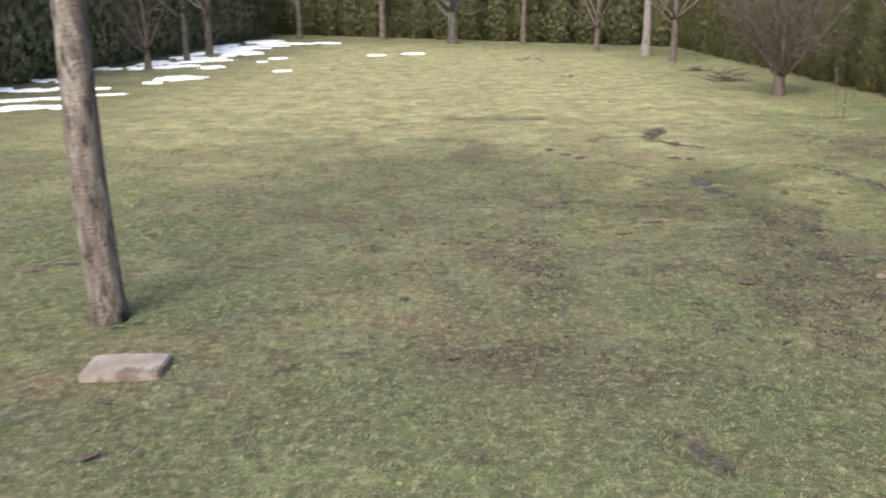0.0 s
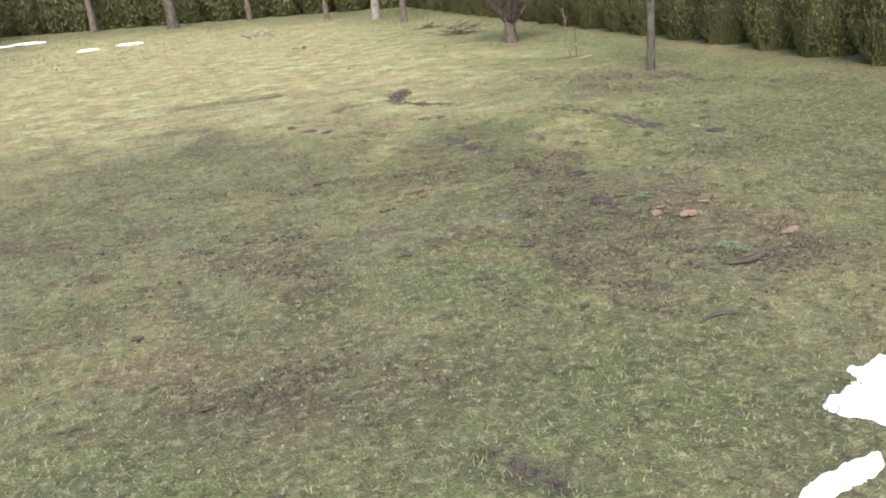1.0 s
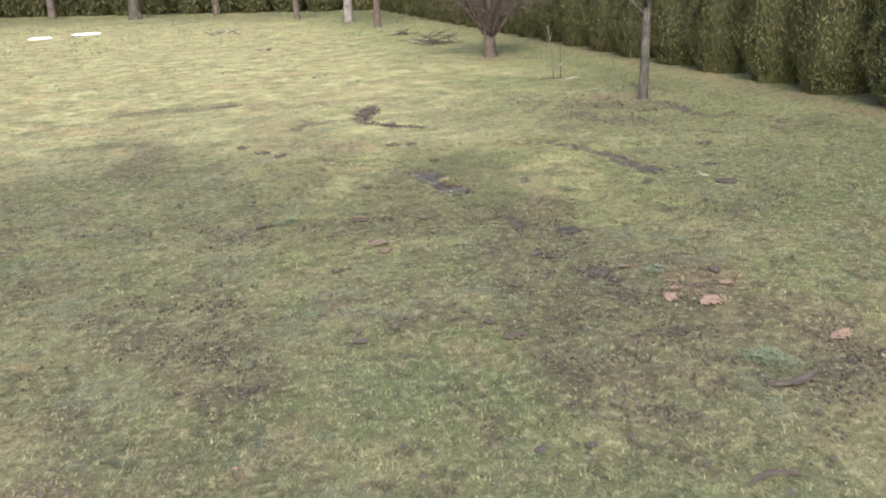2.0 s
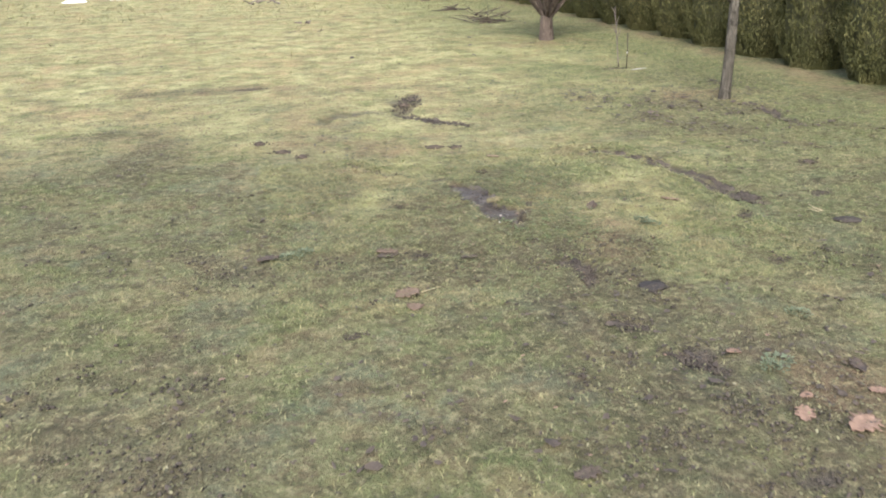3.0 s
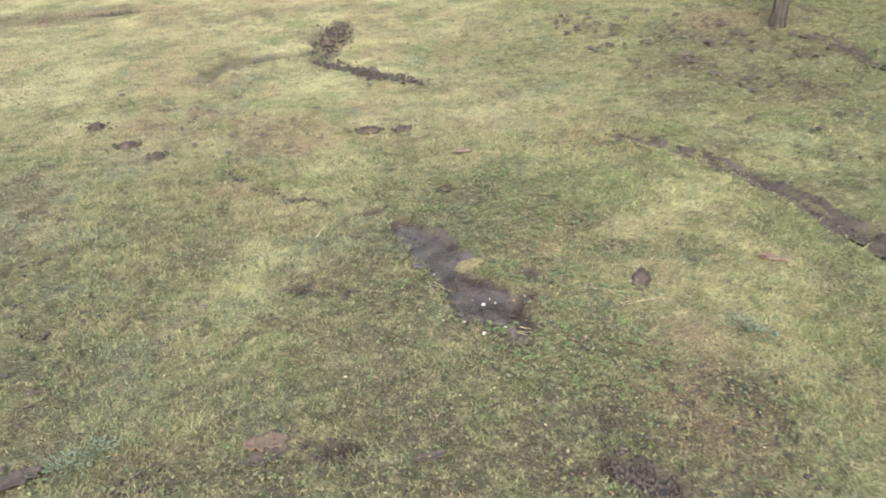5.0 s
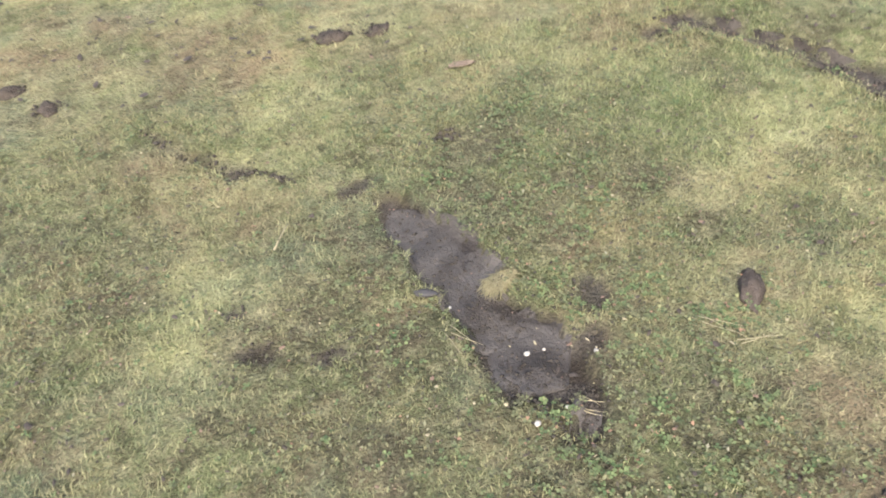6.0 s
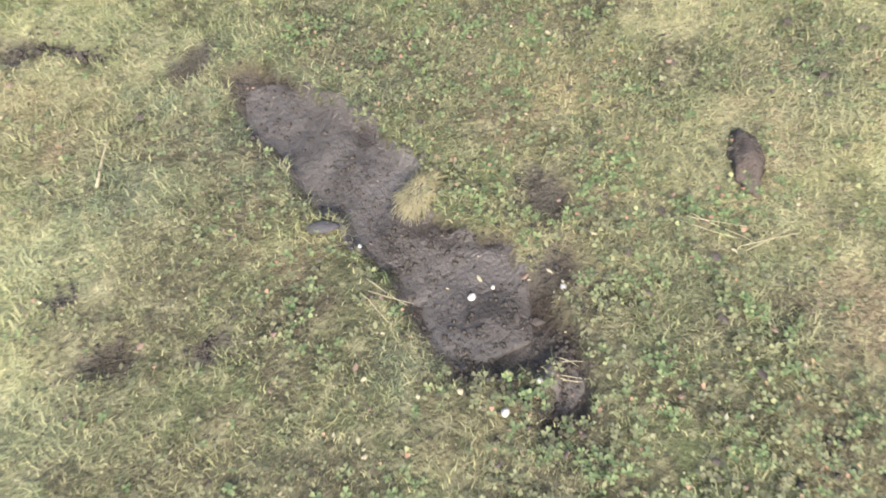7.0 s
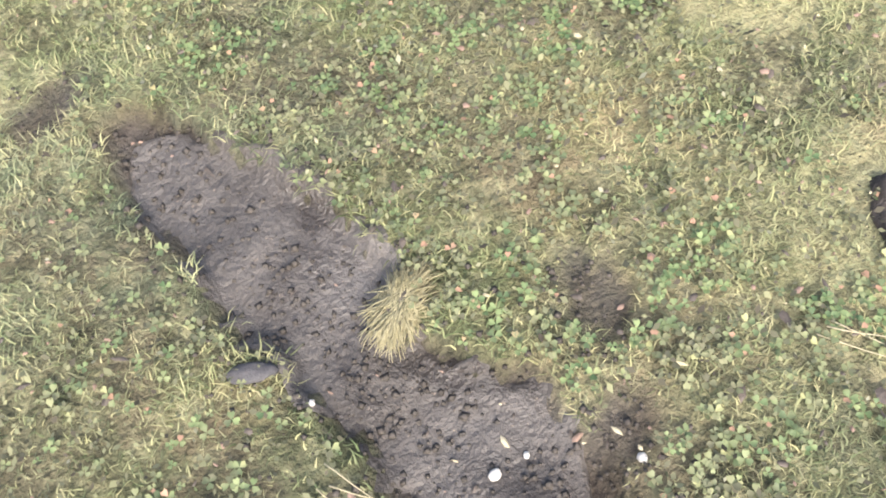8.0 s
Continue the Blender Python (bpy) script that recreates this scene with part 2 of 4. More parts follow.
def lawn_colour(n, strand):
    """The colour of the lawn at a place; strand: whether it is on single blades."""
    c = n.mix(n.noise(1.7, 5, lo=0.36, hi=0.64), (0.098, 0.118, 0.056), (0.205, 0.214, 0.112))
    c = n.mix(n.math("MULTIPLY", n.noise(0.9, 4, lo=0.47, hi=0.60), 0.6), c, (0.092, 0.138, 0.044))
    c = n.mix(n.math("MULTIPLY", n.noise(2.3, 6, 0.65, lo=0.51, hi=0.61), 0.62), c, (0.118, 0.152, 0.112))
    c = n.mix(n.math("MULTIPLY", n.noise(2.9, 6, 0.68, lo=0.52, hi=0.62), 0.58), c, (0.262, 0.205, 0.118))
    c = n.mix(n.math("MULTIPLY", n.noise(6.5, 7, 0.75, lo=0.51, hi=0.59), 0.62), c, (0.128, 0.094, 0.066))
    blond = n.math("MULTIPLY", n.attr("blond"), n.noise(2.6, 6, 0.7, lo=0.30, hi=0.56))
    straw = n.mix(n.noise(1.4, 6, 0.7, lo=0.44, hi=0.58), (0.440, 0.428, 0.228), (0.372, 0.300, 0.170))
    straw = n.mix(n.noise(4.5, 6, 0.7, lo=0.47, hi=0.62), straw, (0.255, 0.262, 0.122))
    c = n.mix(blond, c, straw)
    c = n.mix(n.math("MULTIPLY", n.attr("lush"), 0.6), c, n.mix(n.noise(7.0, 5, 0.7), (0.076, 0.126, 0.044), (0.142, 0.174, 0.080)))
    c = n.mix(n.math("MULTIPLY", n.attr("worn"), 0.68), c, (0.090, 0.074, 0.057))
    c = n.mix(n.math("MULTIPLY", n.attr("rust"), 0.68), c, (0.205, 0.144, 0.098))
    c = n.mix(n.math("MULTIPLY", n.noise(11.0, 7, 0.74, lo=0.50, hi=0.62), n.span(n.attr("blond"), 0.1, 0.8, 0.84, 0.38)), c, (0.052, 0.052, 0.030))
    c = n.mix(n.math("MULTIPLY", n.noise(21.0, 5, 0.68, lo=0.50, hi=0.66), n.span(n.attr("blond"), 0.3, 0.9, 0.70, 0.40)), c, (0.345, 0.322, 0.188))
    if strand:
        r = n.island()
        c = n.mix(n.span(r, 0.0, 0.45, 0.62, 0.0), c, (0.062, 0.100, 0.032))
        c = n.mix(n.span(r, 0.35, 0.75, 0.0, 0.32), c, (0.250, 0.290, 0.115))
        c = n.mix(n.span(r, 0.74, 1.0, 0.0, 0.46), c, (0.440, 0.388, 0.215))
    return c


def ground_material():
    n = Nodes("lawn_ground", 0.95, 0.1)
    c = n.mix(n.span(n.attr("blond"), 0.1, 0.6, 0.32, 0.02), lawn_colour(n, False), (0.056, 0.050, 0.034))
    c = n.mix(n.math("MULTIPLY", n.noise(60, 3, lo=0.45, hi=0.75), 0.6), c, (0.055, 0.050, 0.032))
    earth = n.mix(n.noise(6, 5, lo=0.38, hi=0.62), (0.040, 0.033, 0.027), (0.098, 0.087, 0.077))
    c = n.mix(n.attr("soil"), c, earth)
    n.bump(n.noise(90, 5), 0.7, 0.012)
    return n.done(c)


def grass_material():
    n = Nodes("grass_blades", 0.7, 0.25)
    return n.done(lawn_colour(n, True))


def soil_material():
    n = Nodes("bare_earth", 0.85, 0.35)
    c = n.mix(n.noise(6, 4, lo=0.38, hi=0.60), SOIL_DARK, SOIL_PALE)
    c = n.mix(n.math("MULTIPLY", n.noise(55, 4, lo=0.52, hi=0.75), 0.6), c, (0.036, 0.032, 0.028))
    c = n.mix(n.noise(160, 2, lo=0.66, hi=0.75), c, (0.16, 0.13, 0.10))
    n.bump(n.math("ADD", n.noise(30, 5), n.noise(120, 4)), 0.42, 0.007)
    return n.done(c, n.noise(12, 3, lo=0.2, hi=0.8))


def clod_material():
    n = Nodes("earth_clod", 0.9, 0.2)
    c = n.mix(n.noise(40, 4), (0.052, 0.042, 0.034), (0.104, 0.086, 0.070))
    n.bump(n.noise(110, 5), 0.9, 0.006)
    return n.done(c)


def plain_material(name, a, b, scale, rough=0.7, bump=0.3, spec=0.3):
    n = Nodes(name, rough, spec)
    c = n.mix(n.noise(scale, 4), a, b)
    c = n.mix(n.math("MULTIPLY", n.noise(scale * 6, 3), 0.35), c, tuple(0.5 * v for v in a))
    n.bump(n.noise(scale * 4, 4), bump, 0.004)
    return n.done(c)


def bark_material(name, a, b, moss):
    n = Nodes(name, 0.9, 0.15)
    ridges = n.noise(1.0, 6, 0.65, n.stretched(26, 26, 6), 0.35, 0.65)
    c = n.mix(ridges, a, b)
    c = n.mix(n.math("MULTIPLY", n.noise(1.0, 5, 0.7, n.stretched(9, 9, 4), 0.50, 0.64), moss), c, (0.30, 0.28, 0.245))
    c = n.mix(n.noise(1.0, 5, 0.7, n.stretched(13, 13, 5), 0.53, 0.66), c, tuple(0.5 * v for v in a))
    n.bump(n.math("ADD", ridges, n.noise(60, 4)), 0.9, 0.012)
    return n.done(c)


def thuja_material(name, a, b, tip):
    n = Nodes(name, 0.75, 0.2)
    c = n.mix(n.island(), a, b)
    c = n.mix(n.noise(3.0, 4, lo=0.45, hi=0.75), c, tip)
    c = n.mix(n.span(n.chance(), 0, 1, 0.0, 0.30), c, tuple(0.55 * v for v in a))
    return n.done(c)


def slab_material():
    n = Nodes("sandstone_slab", 0.85, 0.2)
    c = n.mix(n.noise(6, 4), (0.150, 0.122, 0.098), (0.270, 0.248, 0.220))
    c = n.mix(n.noise(4, 3, lo=0.55, hi=0.62), c, (0.125, 0.095, 0.080))
    n.bump(n.noise(50, 5), 0.5, 0.005)
    return n.done(c)


def snow_material():
    n = Nodes("old_snow", 0.6, 0.3)
    c = n.mix(n.noise(12, 5), (0.80, 0.82, 0.86), (0.90, 0.91, 0.92))
    n.bump(n.noise(35, 5), 0.6, 0.02)
    return n.done(c)


MAT_GROUND, MAT_GRASS, MAT_SOIL, MAT_CLOD = ground_material(), grass_material(), soil_material(), clod_material()
MAT_RUN = plain_material("brown_earth", (0.043, 0.037, 0.031), (0.086, 0.076, 0.066), 12, 0.9, 0.8, 0.2)
MAT_CLOD_BROWN = plain_material("dry_brown_earth", (0.068, 0.055, 0.046), (0.118, 0.098, 0.084), 40, 0.95, 0.7, 0.15)
MAT_SLAB, MAT_SNOW = slab_material(), snow_material()
MAT_BARK = bark_material("grey_brown_bark", (0.085, 0.070, 0.062), (0.205, 0.176, 0.156), 0.85)
MAT_BARK_GREY = bark_material("dark_grey_bark", (0.050, 0.047, 0.040), (0.110, 0.104, 0.090), 0.25)
MAT_BIRCH = bark_material("pale_birch_bark", (0.17, 0.16, 0.15), (0.30, 0.285, 0.265), 0.5)
MAT_BARK_RED = bark_material("reddish_bark", (0.075, 0.060, 0.051), (0.150, 0.124, 0.108), 0.2)
MAT_TWIG = plain_material("twig_bark", (0.125, 0.105, 0.098), (0.205, 0.178, 0.166), 8)
MAT_THUJA = thuja_material("thuja_foliage", (0.058, 0.064, 0.025), (0.100, 0.104, 0.042), (0.124, 0.118, 0.052))
# darker than the sprays: the shade between them is put into this colour
MAT_THUJA_CORE = plain_material("thuja_core_shade", (0.038, 0.041, 0.019), (0.062, 0.064, 0.028), 9)
MAT_DARK = thuja_material("dark_conifer_foliage", (0.072, 0.084, 0.045), (0.134, 0.138, 0.076), (0.156, 0.148, 0.088))
# darker copy of the thuja colours, with the north hedge's shade in the colour
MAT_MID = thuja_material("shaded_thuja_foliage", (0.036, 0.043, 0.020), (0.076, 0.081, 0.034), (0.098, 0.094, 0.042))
MAT_LEAF = plain_material("dead_leaf", (0.17, 0.115, 0.088), (0.25, 0.175, 0.135), 30, 0.85)
MAT_LEAF_DULL = plain_material("dull_red_leaf", (0.112, 0.082, 0.058), (0.168, 0.126, 0.092), 30, 0.85)
MAT_LEAF_DARK = plain_material("wet_dead_leaf", (0.052, 0.043, 0.036), (0.100, 0.081, 0.066), 30, 0.6)
MAT_ROSETTE = plain_material("pale_hairy_leaf", (0.105, 0.145, 0.095), (0.185, 0.228, 0.162), 30, 0.9)
MAT_PEBBLE = plain_material("pale_pebble", (0.36, 0.34, 0.30), (0.48, 0.46, 0.42), 40, 0.7)
MAT_WET = plain_material("wet_dark_earth", (0.026, 0.023, 0.021), (0.058, 0.052, 0.048), 22, 0.7, 0.8)
MAT_STONE_DARK = plain_material("dark_grey_stone", (0.045, 0.043, 0.045), (0.082, 0.079, 0.082), 20, 0.8)
MAT_STRAW = plain_material("straw", (0.32, 0.28, 0.17), (0.42, 0.37, 0.25), 30, 0.6)
MAT_TUFT = plain_material("dry_tuft", (0.20, 0.18, 0.10), (0.32, 0.29, 0.175), 60, 0.8)
MAT_STAKE = plain_material("rusty_stake", (0.035, 0.028, 0.025), (0.075, 0.055, 0.045), 20, 0.7)
MAT_WHITE = plain_material("white_plastic", (0.42, 0.42, 0.41), (0.52, 0.52, 0.50), 10, 0.5)
MAT_BARKPIECE = plain_material("loose_bark", (0.16, 0.12, 0.09), (0.28, 0.22, 0.17), 25, 0.85)


# ---------------------------------------------------------------- mesh helpers
def mesh_object(name, verts, faces, material, parent=None, label="", smooth_faces=False):
    me = bpy.data.meshes.new(name)
    me.from_pydata([tuple(v) for v in verts], [], faces)
    me.materials.append(material)
    if smooth_faces:
        me.polygons.foreach_set("use_smooth", [True] * len(me.polygons))
    ob = new(name, me)
    if parent is not None:
        ob.parent = parent
    return tagged(ob, label)


def flat_mesh(name, verts, sides, material, fields=None):
    """A large mesh out of numpy: verts (n, 3), sides (m, 3 or 4) of vertex numbers, and point attributes."""
    me = bpy.data.meshes.new(name)
    me.vertices.add(len(verts))
    me.vertices.foreach_set("co", np.ascontiguousarray(verts, dtype=np.float32).ravel())
    k = sides.shape[1]
    me.loops.add(sides.size)
    me.loops.foreach_set("vertex_index", sides.astype(np.int32).ravel())
    me.polygons.add(len(sides))
    me.polygons.foreach_set("loop_start", np.arange(0, sides.size, k, dtype=np.int32))
    for key, value in (fields or {}).items():
        me.attributes.new(key, "FLOAT", "POINT").data.foreach_set("value", np.ascontiguousarray(value, dtype=np.float32))
    me.materials.append(material)
    me.update(calc_edges=True)
    return me


class Tubes:
    """Collects tapered tubes for branches, stems and sticks."""

    def __init__(self):
        self.verts, self.faces = [], []

    def add(self, points, radii, sides=6, rough=0.0, rng=None):
        base = len(self.verts)
        for k, (p, r) in enumerate(zip(points, radii)):
            a, b = points[max(k - 1, 0)], points[min(k + 1, len(points) - 1)]
            d = (Vector(b) - Vector(a)).normalized()
            u = d.cross(Vector((0.31, 0.95, 0.05))).normalized()
            v = d.cross(u)
            for s in range(sides):
                w = 2 * math.pi * s / sides
                rr = r * (1 + (rng.uniform(-rough, rough) if rng else 0))
                self.verts.append(Vector(p) + rr * (math.cos(w) * u + math.sin(w) * v))
        for k in range(len(points) - 1):
            for s in range(sides):
                a, b = base + k * sides + s, base + k * sides + (s + 1) % sides
                self.faces.append((a, b, b + sides, a + sides))
        self.faces.append(tuple(range(base + (len(points) - 1) * sides, base + len(points) * sides)))
        self.faces.append(tuple(range(base + sides - 1, base - 1, -1)))

    def made(self, name, material, parent=None, label=""):
        return mesh_object(name, self.verts, self.faces, material, parent, label, True)


def lump_mesh(name, rx, ry, rz, seed, material, rough=0.25, level=3):
    """An uneven lump of earth or stone that sits with its base a little in the ground."""
    bm = bmesh.new()
    bmesh.ops.create_icosphere(bm, subdivisions=level, radius=1.0)
    shift = Vector((seed * 7.1, seed * 3.7, seed * 1.9))
    for v in bm.verts:
        g = noise.fractal(v.co * 1.6 + shift, 1.0, 2.0, 4)
        v.co = v.co * (1 + rough * g)
        v.co = Vector((v.co.x * rx, v.co.y * ry, max(v.co.z, -0.35) * rz))
    me = bpy.data.meshes.new(name)
    bm.to_mesh(me)
    bm.free()
    me.polygons.foreach_set("use_smooth", [True] * len(me.polygons))
    me.materials.append(material)
    return me


# ---------------------------------------------------------------- ground: one sheet to the horizon
def graded(stops):
    """Grid lines with a step for each stretch: (start, step), ..., (end, 0)."""
    out = []
    for (a, step), (b, _) in zip(stops[:-1], stops[1:]):
        out.extend(np.linspace(a, b, max(2, round((b - a) / step) + 1))[:-1])
    return np.array(out + [stops[-1][0]])


gx = graded([(-900, 150), (-150, 20), (-30, 2), (-10, 0.5), (-2, 0.08), (1.8, 0.02), (3.3, 0.06), (6.4, 0.2), (9, 0.6), (15, 2), (30, 20), (150, 150), (900, 0)])
gy = graded([(-900, 150), (-150, 20), (-30, 2), (-4, 0.5), (1.5, 0.07), (6.9, 0.02), (8.5, 0.06), (12.5, 0.2), (20, 0.5), (42, 2), (60, 20), (160, 150), (900, 0)])
mx, my = np.meshgrid(gx, gy)
mx, my = mx.ravel(), my.ravel()
fs, fw, fd, fr, fl, fz = lawn(mx, my)
cols = len(gx)
i, j = np.meshgrid(np.arange(cols - 1), np.arange(len(gy) - 1))
a = (j * cols + i).ravel()
quads = np.stack([a, a + 1, a + cols + 1, a + cols], 1)
ground = new("ground", flat_mesh("ground", np.stack([mx, my, fz], 1), quads, MAT_GROUND,
                                 {"soil": fs, "worn": fw, "blond": fd, "rust": fr, "lush": fl}))
ground.data.polygons.foreach_set("use_smooth", [True] * len(ground.data.polygons))
tagged(ground, "patchy winter lawn with moss, thatch and bare earth", "lawn", kind="structure")


# ---------------------------------------------------------------- grass
def grass(name, label, count, x0, x1, y0, y1, tall, wide, seed, joints=2, hole=None, lean=1.0, rise=0.5, tufts=12.0):
    """Short bent blades all over a stretch of the lawn, thinner where it is bare or worn. hole: a stretch left out."""
    rng = np.random.default_rng(seed)
    x, y = rng.uniform(x0, x1, count), rng.uniform(y0, y1, count)
    if hole:
        keep = ~((x > hole[0]) & (x < hole[1]) & (y > hole[2]) & (y < hole[3]))
        x, y = x[keep], y[keep]
    soil, worn, blond, rust, lush, z = lawn(x, y)
    clump = fbm(x, y, tufts, 91, 3)
    keep = rng.random(len(x)) < (1 - smooth(0.15, 0.6, soil)) * (1 - 0.45 * worn) * (0.35 + 1.1 * smooth(0.3, 0.65, clump))
    x, y, z, soil, worn, blond, rust, lush, clump = (v[keep] for v in (x, y, z, soil, worn, blond, rust, lush, clump))
    n = len(x)
    size = tall * rng.uniform(0.5, 1.25, n) * (0.6 + 0.7 * clump) * (1 - 0.35 * worn) * (1 + 0.25 * lush)
    way = rng.uniform(0, 2 * math.pi, n) + 2.0 * fbm(x, y, 2.0, 95, 2)
    bend = lean * rng.uniform(0.5, 1.5, n)
    half = 0.5 * wide * rng.uniform(0.6, 1.3, n)
    ux, uy = np.cos(way), np.sin(way)
    px, py = -uy * half, ux * half
    rows, turn = [], rng.uniform(-0.6, 0.6, n)
    cx, cy, cz = x.copy(), y.copy(), z - 0.004
    for k in range(joints):
        taper = 1 - 0.35 * k
        rows += [np.stack([cx + px * taper, cy + py * taper, cz], 1), np.stack([cx - px * taper, cy - py * taper, cz], 1)]
        step = size / joints
        angle = np.clip(rise + bend * (k + 0.4) / joints, 0, 1.62)
        cx, cy, cz = cx + ux * np.sin(angle) * step, cy + uy * np.sin(angle) * step, cz + np.cos(angle) * step
        cz = np.maximum(cz, z + 0.003)
        ux, uy = np.cos(way + turn * (k + 1)), np.sin(way + turn * (k + 1))
    rows.append(np.stack([cx, cy, cz], 1))
    per = 2 * joints + 1
    verts = np.stack(rows, 1).reshape(-1, 3)
    base = np.arange(n)[:, None] * per
    tris = []
    for k in range(joints - 1):
        p = 2 * k
        tris += [base + [p, p + 1, p + 3], base + [p, p + 3, p + 2]]
    p = 2 * (joints - 1)
    tris.append(base + [p, p + 1, p + 2])
    tris = np.concatenate(tris)
    fields = {"worn": worn, "blond": blond, "rust": rust, "lush": lush}
    ob = new(name, flat_mesh(name, verts, tris, MAT_GRASS, {k: np.repeat(v, per) for k, v in fields.items()}))
    return tagged(ob, label, "grass", kind="stuff")


NEAR = (1.3, 4.0, 6.2, 8.9)
grass("grass", "short mossy winter grass round the bare earth", 230000, *NEAR, 0.030, 0.0023, 1, 2, None, 1.1, 0.6)
grass("grass", "thin patchy winter grass of a worn lawn", 400000, -2.2, 6.8, 1.8, 13.0, 0.032, 0.0031, 2, 2, NEAR, 0.9, 0.75)
grass("grass", "pale straw-toned winter grass of the open lawn", 170000, -7.0, 7.0, 13.0, 20.0, 0.050, 0.0075, 3, 1, None, 0.5, 1.0, 4.0)
grass("grass", "pale straw-toned winter grass before the far hedge", 120000, -9.0, 7.0, 20.0, 40.0, 0.085, 0.014, 5, 1, None, 0.5, 1.0, 2.0)
grass("grass", "grass along the edges of the lawn", 80000, -9.0, -2.2, 4.0, 13.0, 0.055, 0.007, 4, 1, None, 0.6, 0.9)


# ---------------------------------------------------------------- trees and hedges
def branch_points(rng, start, way, length, bits, wander, lift):
    p, d, out = Vector(start), Vector(way).normalized(), [Vector(start)]
    for _ in range(bits):
        d = (d + Vector((rng.uniform(-1, 1), rng.uniform(-1, 1), rng.uniform(-1, 1))) * wander + Vector((0, 0, lift))).normalized()
        p = p + d * (length / bits)
        out.append(p.copy())
    return out


def twigs(rng, tubes, points, radius, depth, count, length, lift):
    """Side shoots along a branch, each with shoots of its own."""
    for _ in range(count):
        s = rng.uniform(0.25, 0.98) * (len(points) - 1)
        k = min(int(s), len(points) - 2)
        at = points[k].lerp(points[k + 1], s - k)
        along = (points[k + 1] - points[k]).normalized()
        side = along.cross(Vector((rng.uniform(-1, 1), rng.uniform(-1, 1), rng.uniform(-1, 1)))).normalized()
        size = length * rng.uniform(0.5, 1.1)
        r = radius * rng.uniform(0.35, 0.6)
        shoot = branch_points(rng, at, along * 0.7 + side * 0.9, size, 4 if depth else 3, 0.16, lift)
        tubes.add(shoot, [r * (1 - 0.8 * q / (len(shoot) - 1)) for q in range(len(shoot))], 5 if depth > 1 else 3)
        if depth:
            twigs(rng, tubes, shoot, r, depth - 1, max(3, count // 2 + 1), size * 0.6, lift)


def bare_tree(label, x, y, seed, tall, radius, fork, limbs, lean=(0, 0), spread=0.8, twig=7, depth=2, stems=1, bark=None, flare=1.5, stout=(0.40, 0.6)):
    """A leafless tree: a flared trunk up to the fork, and limbs with their twigs, each limb a part."""
    rng = random.Random(seed)
    root = tagged(new("bare_tree"), label, "tree")
    root.location = (x, y, ground_z(x, y))
    bark = bark or MAT_BARK
    tops = []
    for stem in range(stems):
        w = 2 * math.pi * stem / stems + 0.6
        foot = Vector((0.10 * math.cos(w), 0.10 * math.sin(w), 0)) * (stems > 1) * radius * 9
        way = Vector((lean[0] + (0.35 * math.cos(w) if stems > 1 else 0), lean[1] + (0.35 * math.sin(w) if stems > 1 else 0), 1))
        steps = 14
        pts, rad = [], []
        for k in range(steps + 1):
            h = fork * k / steps
            pts.append(foot + Vector((way.x * h + 0.006 * math.sin(4 * h + seed), way.y * h + 0.006 * math.cos(3 * h + seed), h - 0.06)))
            rad.append(radius * (1 - 0.22 * k / steps) * (1 + (flare - 1) * math.exp(-h / (0.9 * radius + 0.02))))
        trunk = Tubes()
        trunk.add(pts, rad, 16, 0.012, rng)
        trunk.made("trunk", bark, root)
        tops.append((pts, rad[-1]))
    for k in range(limbs):
        pts, r = tops[k % stems]
        w = 2 * math.pi * k / limbs + rng.uniform(-0.4, 0.4)
        at = pts[-1] if k < 2 * stems else pts[-1 - rng.randrange(0, 5)]
        up = 1.0 if k < stems else rng.uniform(0.5, 1.1)
        way = Vector((spread * math.cos(w), spread * math.sin(w), up)) if k >= stems else Vector((0.15 * math.cos(w), 0.15 * math.sin(w), 1))
        size = (tall - fork) * rng.uniform(0.65, 1.0)
        points = branch_points(rng, at - way.normalized() * 0.03, way, size, 8, 0.10, 0.06)
        rr = r * (0.85 if k < stems else rng.uniform(*stout))
        tubes = Tubes()
        tubes.add(points, [rr * (1 - 0.85 * q / 8) for q in range(9)], 7)
        twigs(rng, tubes, points, rr * 0.7, depth, twig, size * 0.38, 0.05)
        tubes.made("limb", MAT_TWIG if radius < 0.05 else bark, root)
    return root


def column(z, tall, width):
    """Radius of a clipped conifer column at a height."""
    u = z / tall
    foot = 0.58 + 0.42 * math.sin(min(u / 0.17, 1.0) * math.pi / 2)
    return width * foot * (1.04 - 0.16 * u) * max(0.02, 1 - max(0, u - 0.35) ** 1.7 * 1.9)


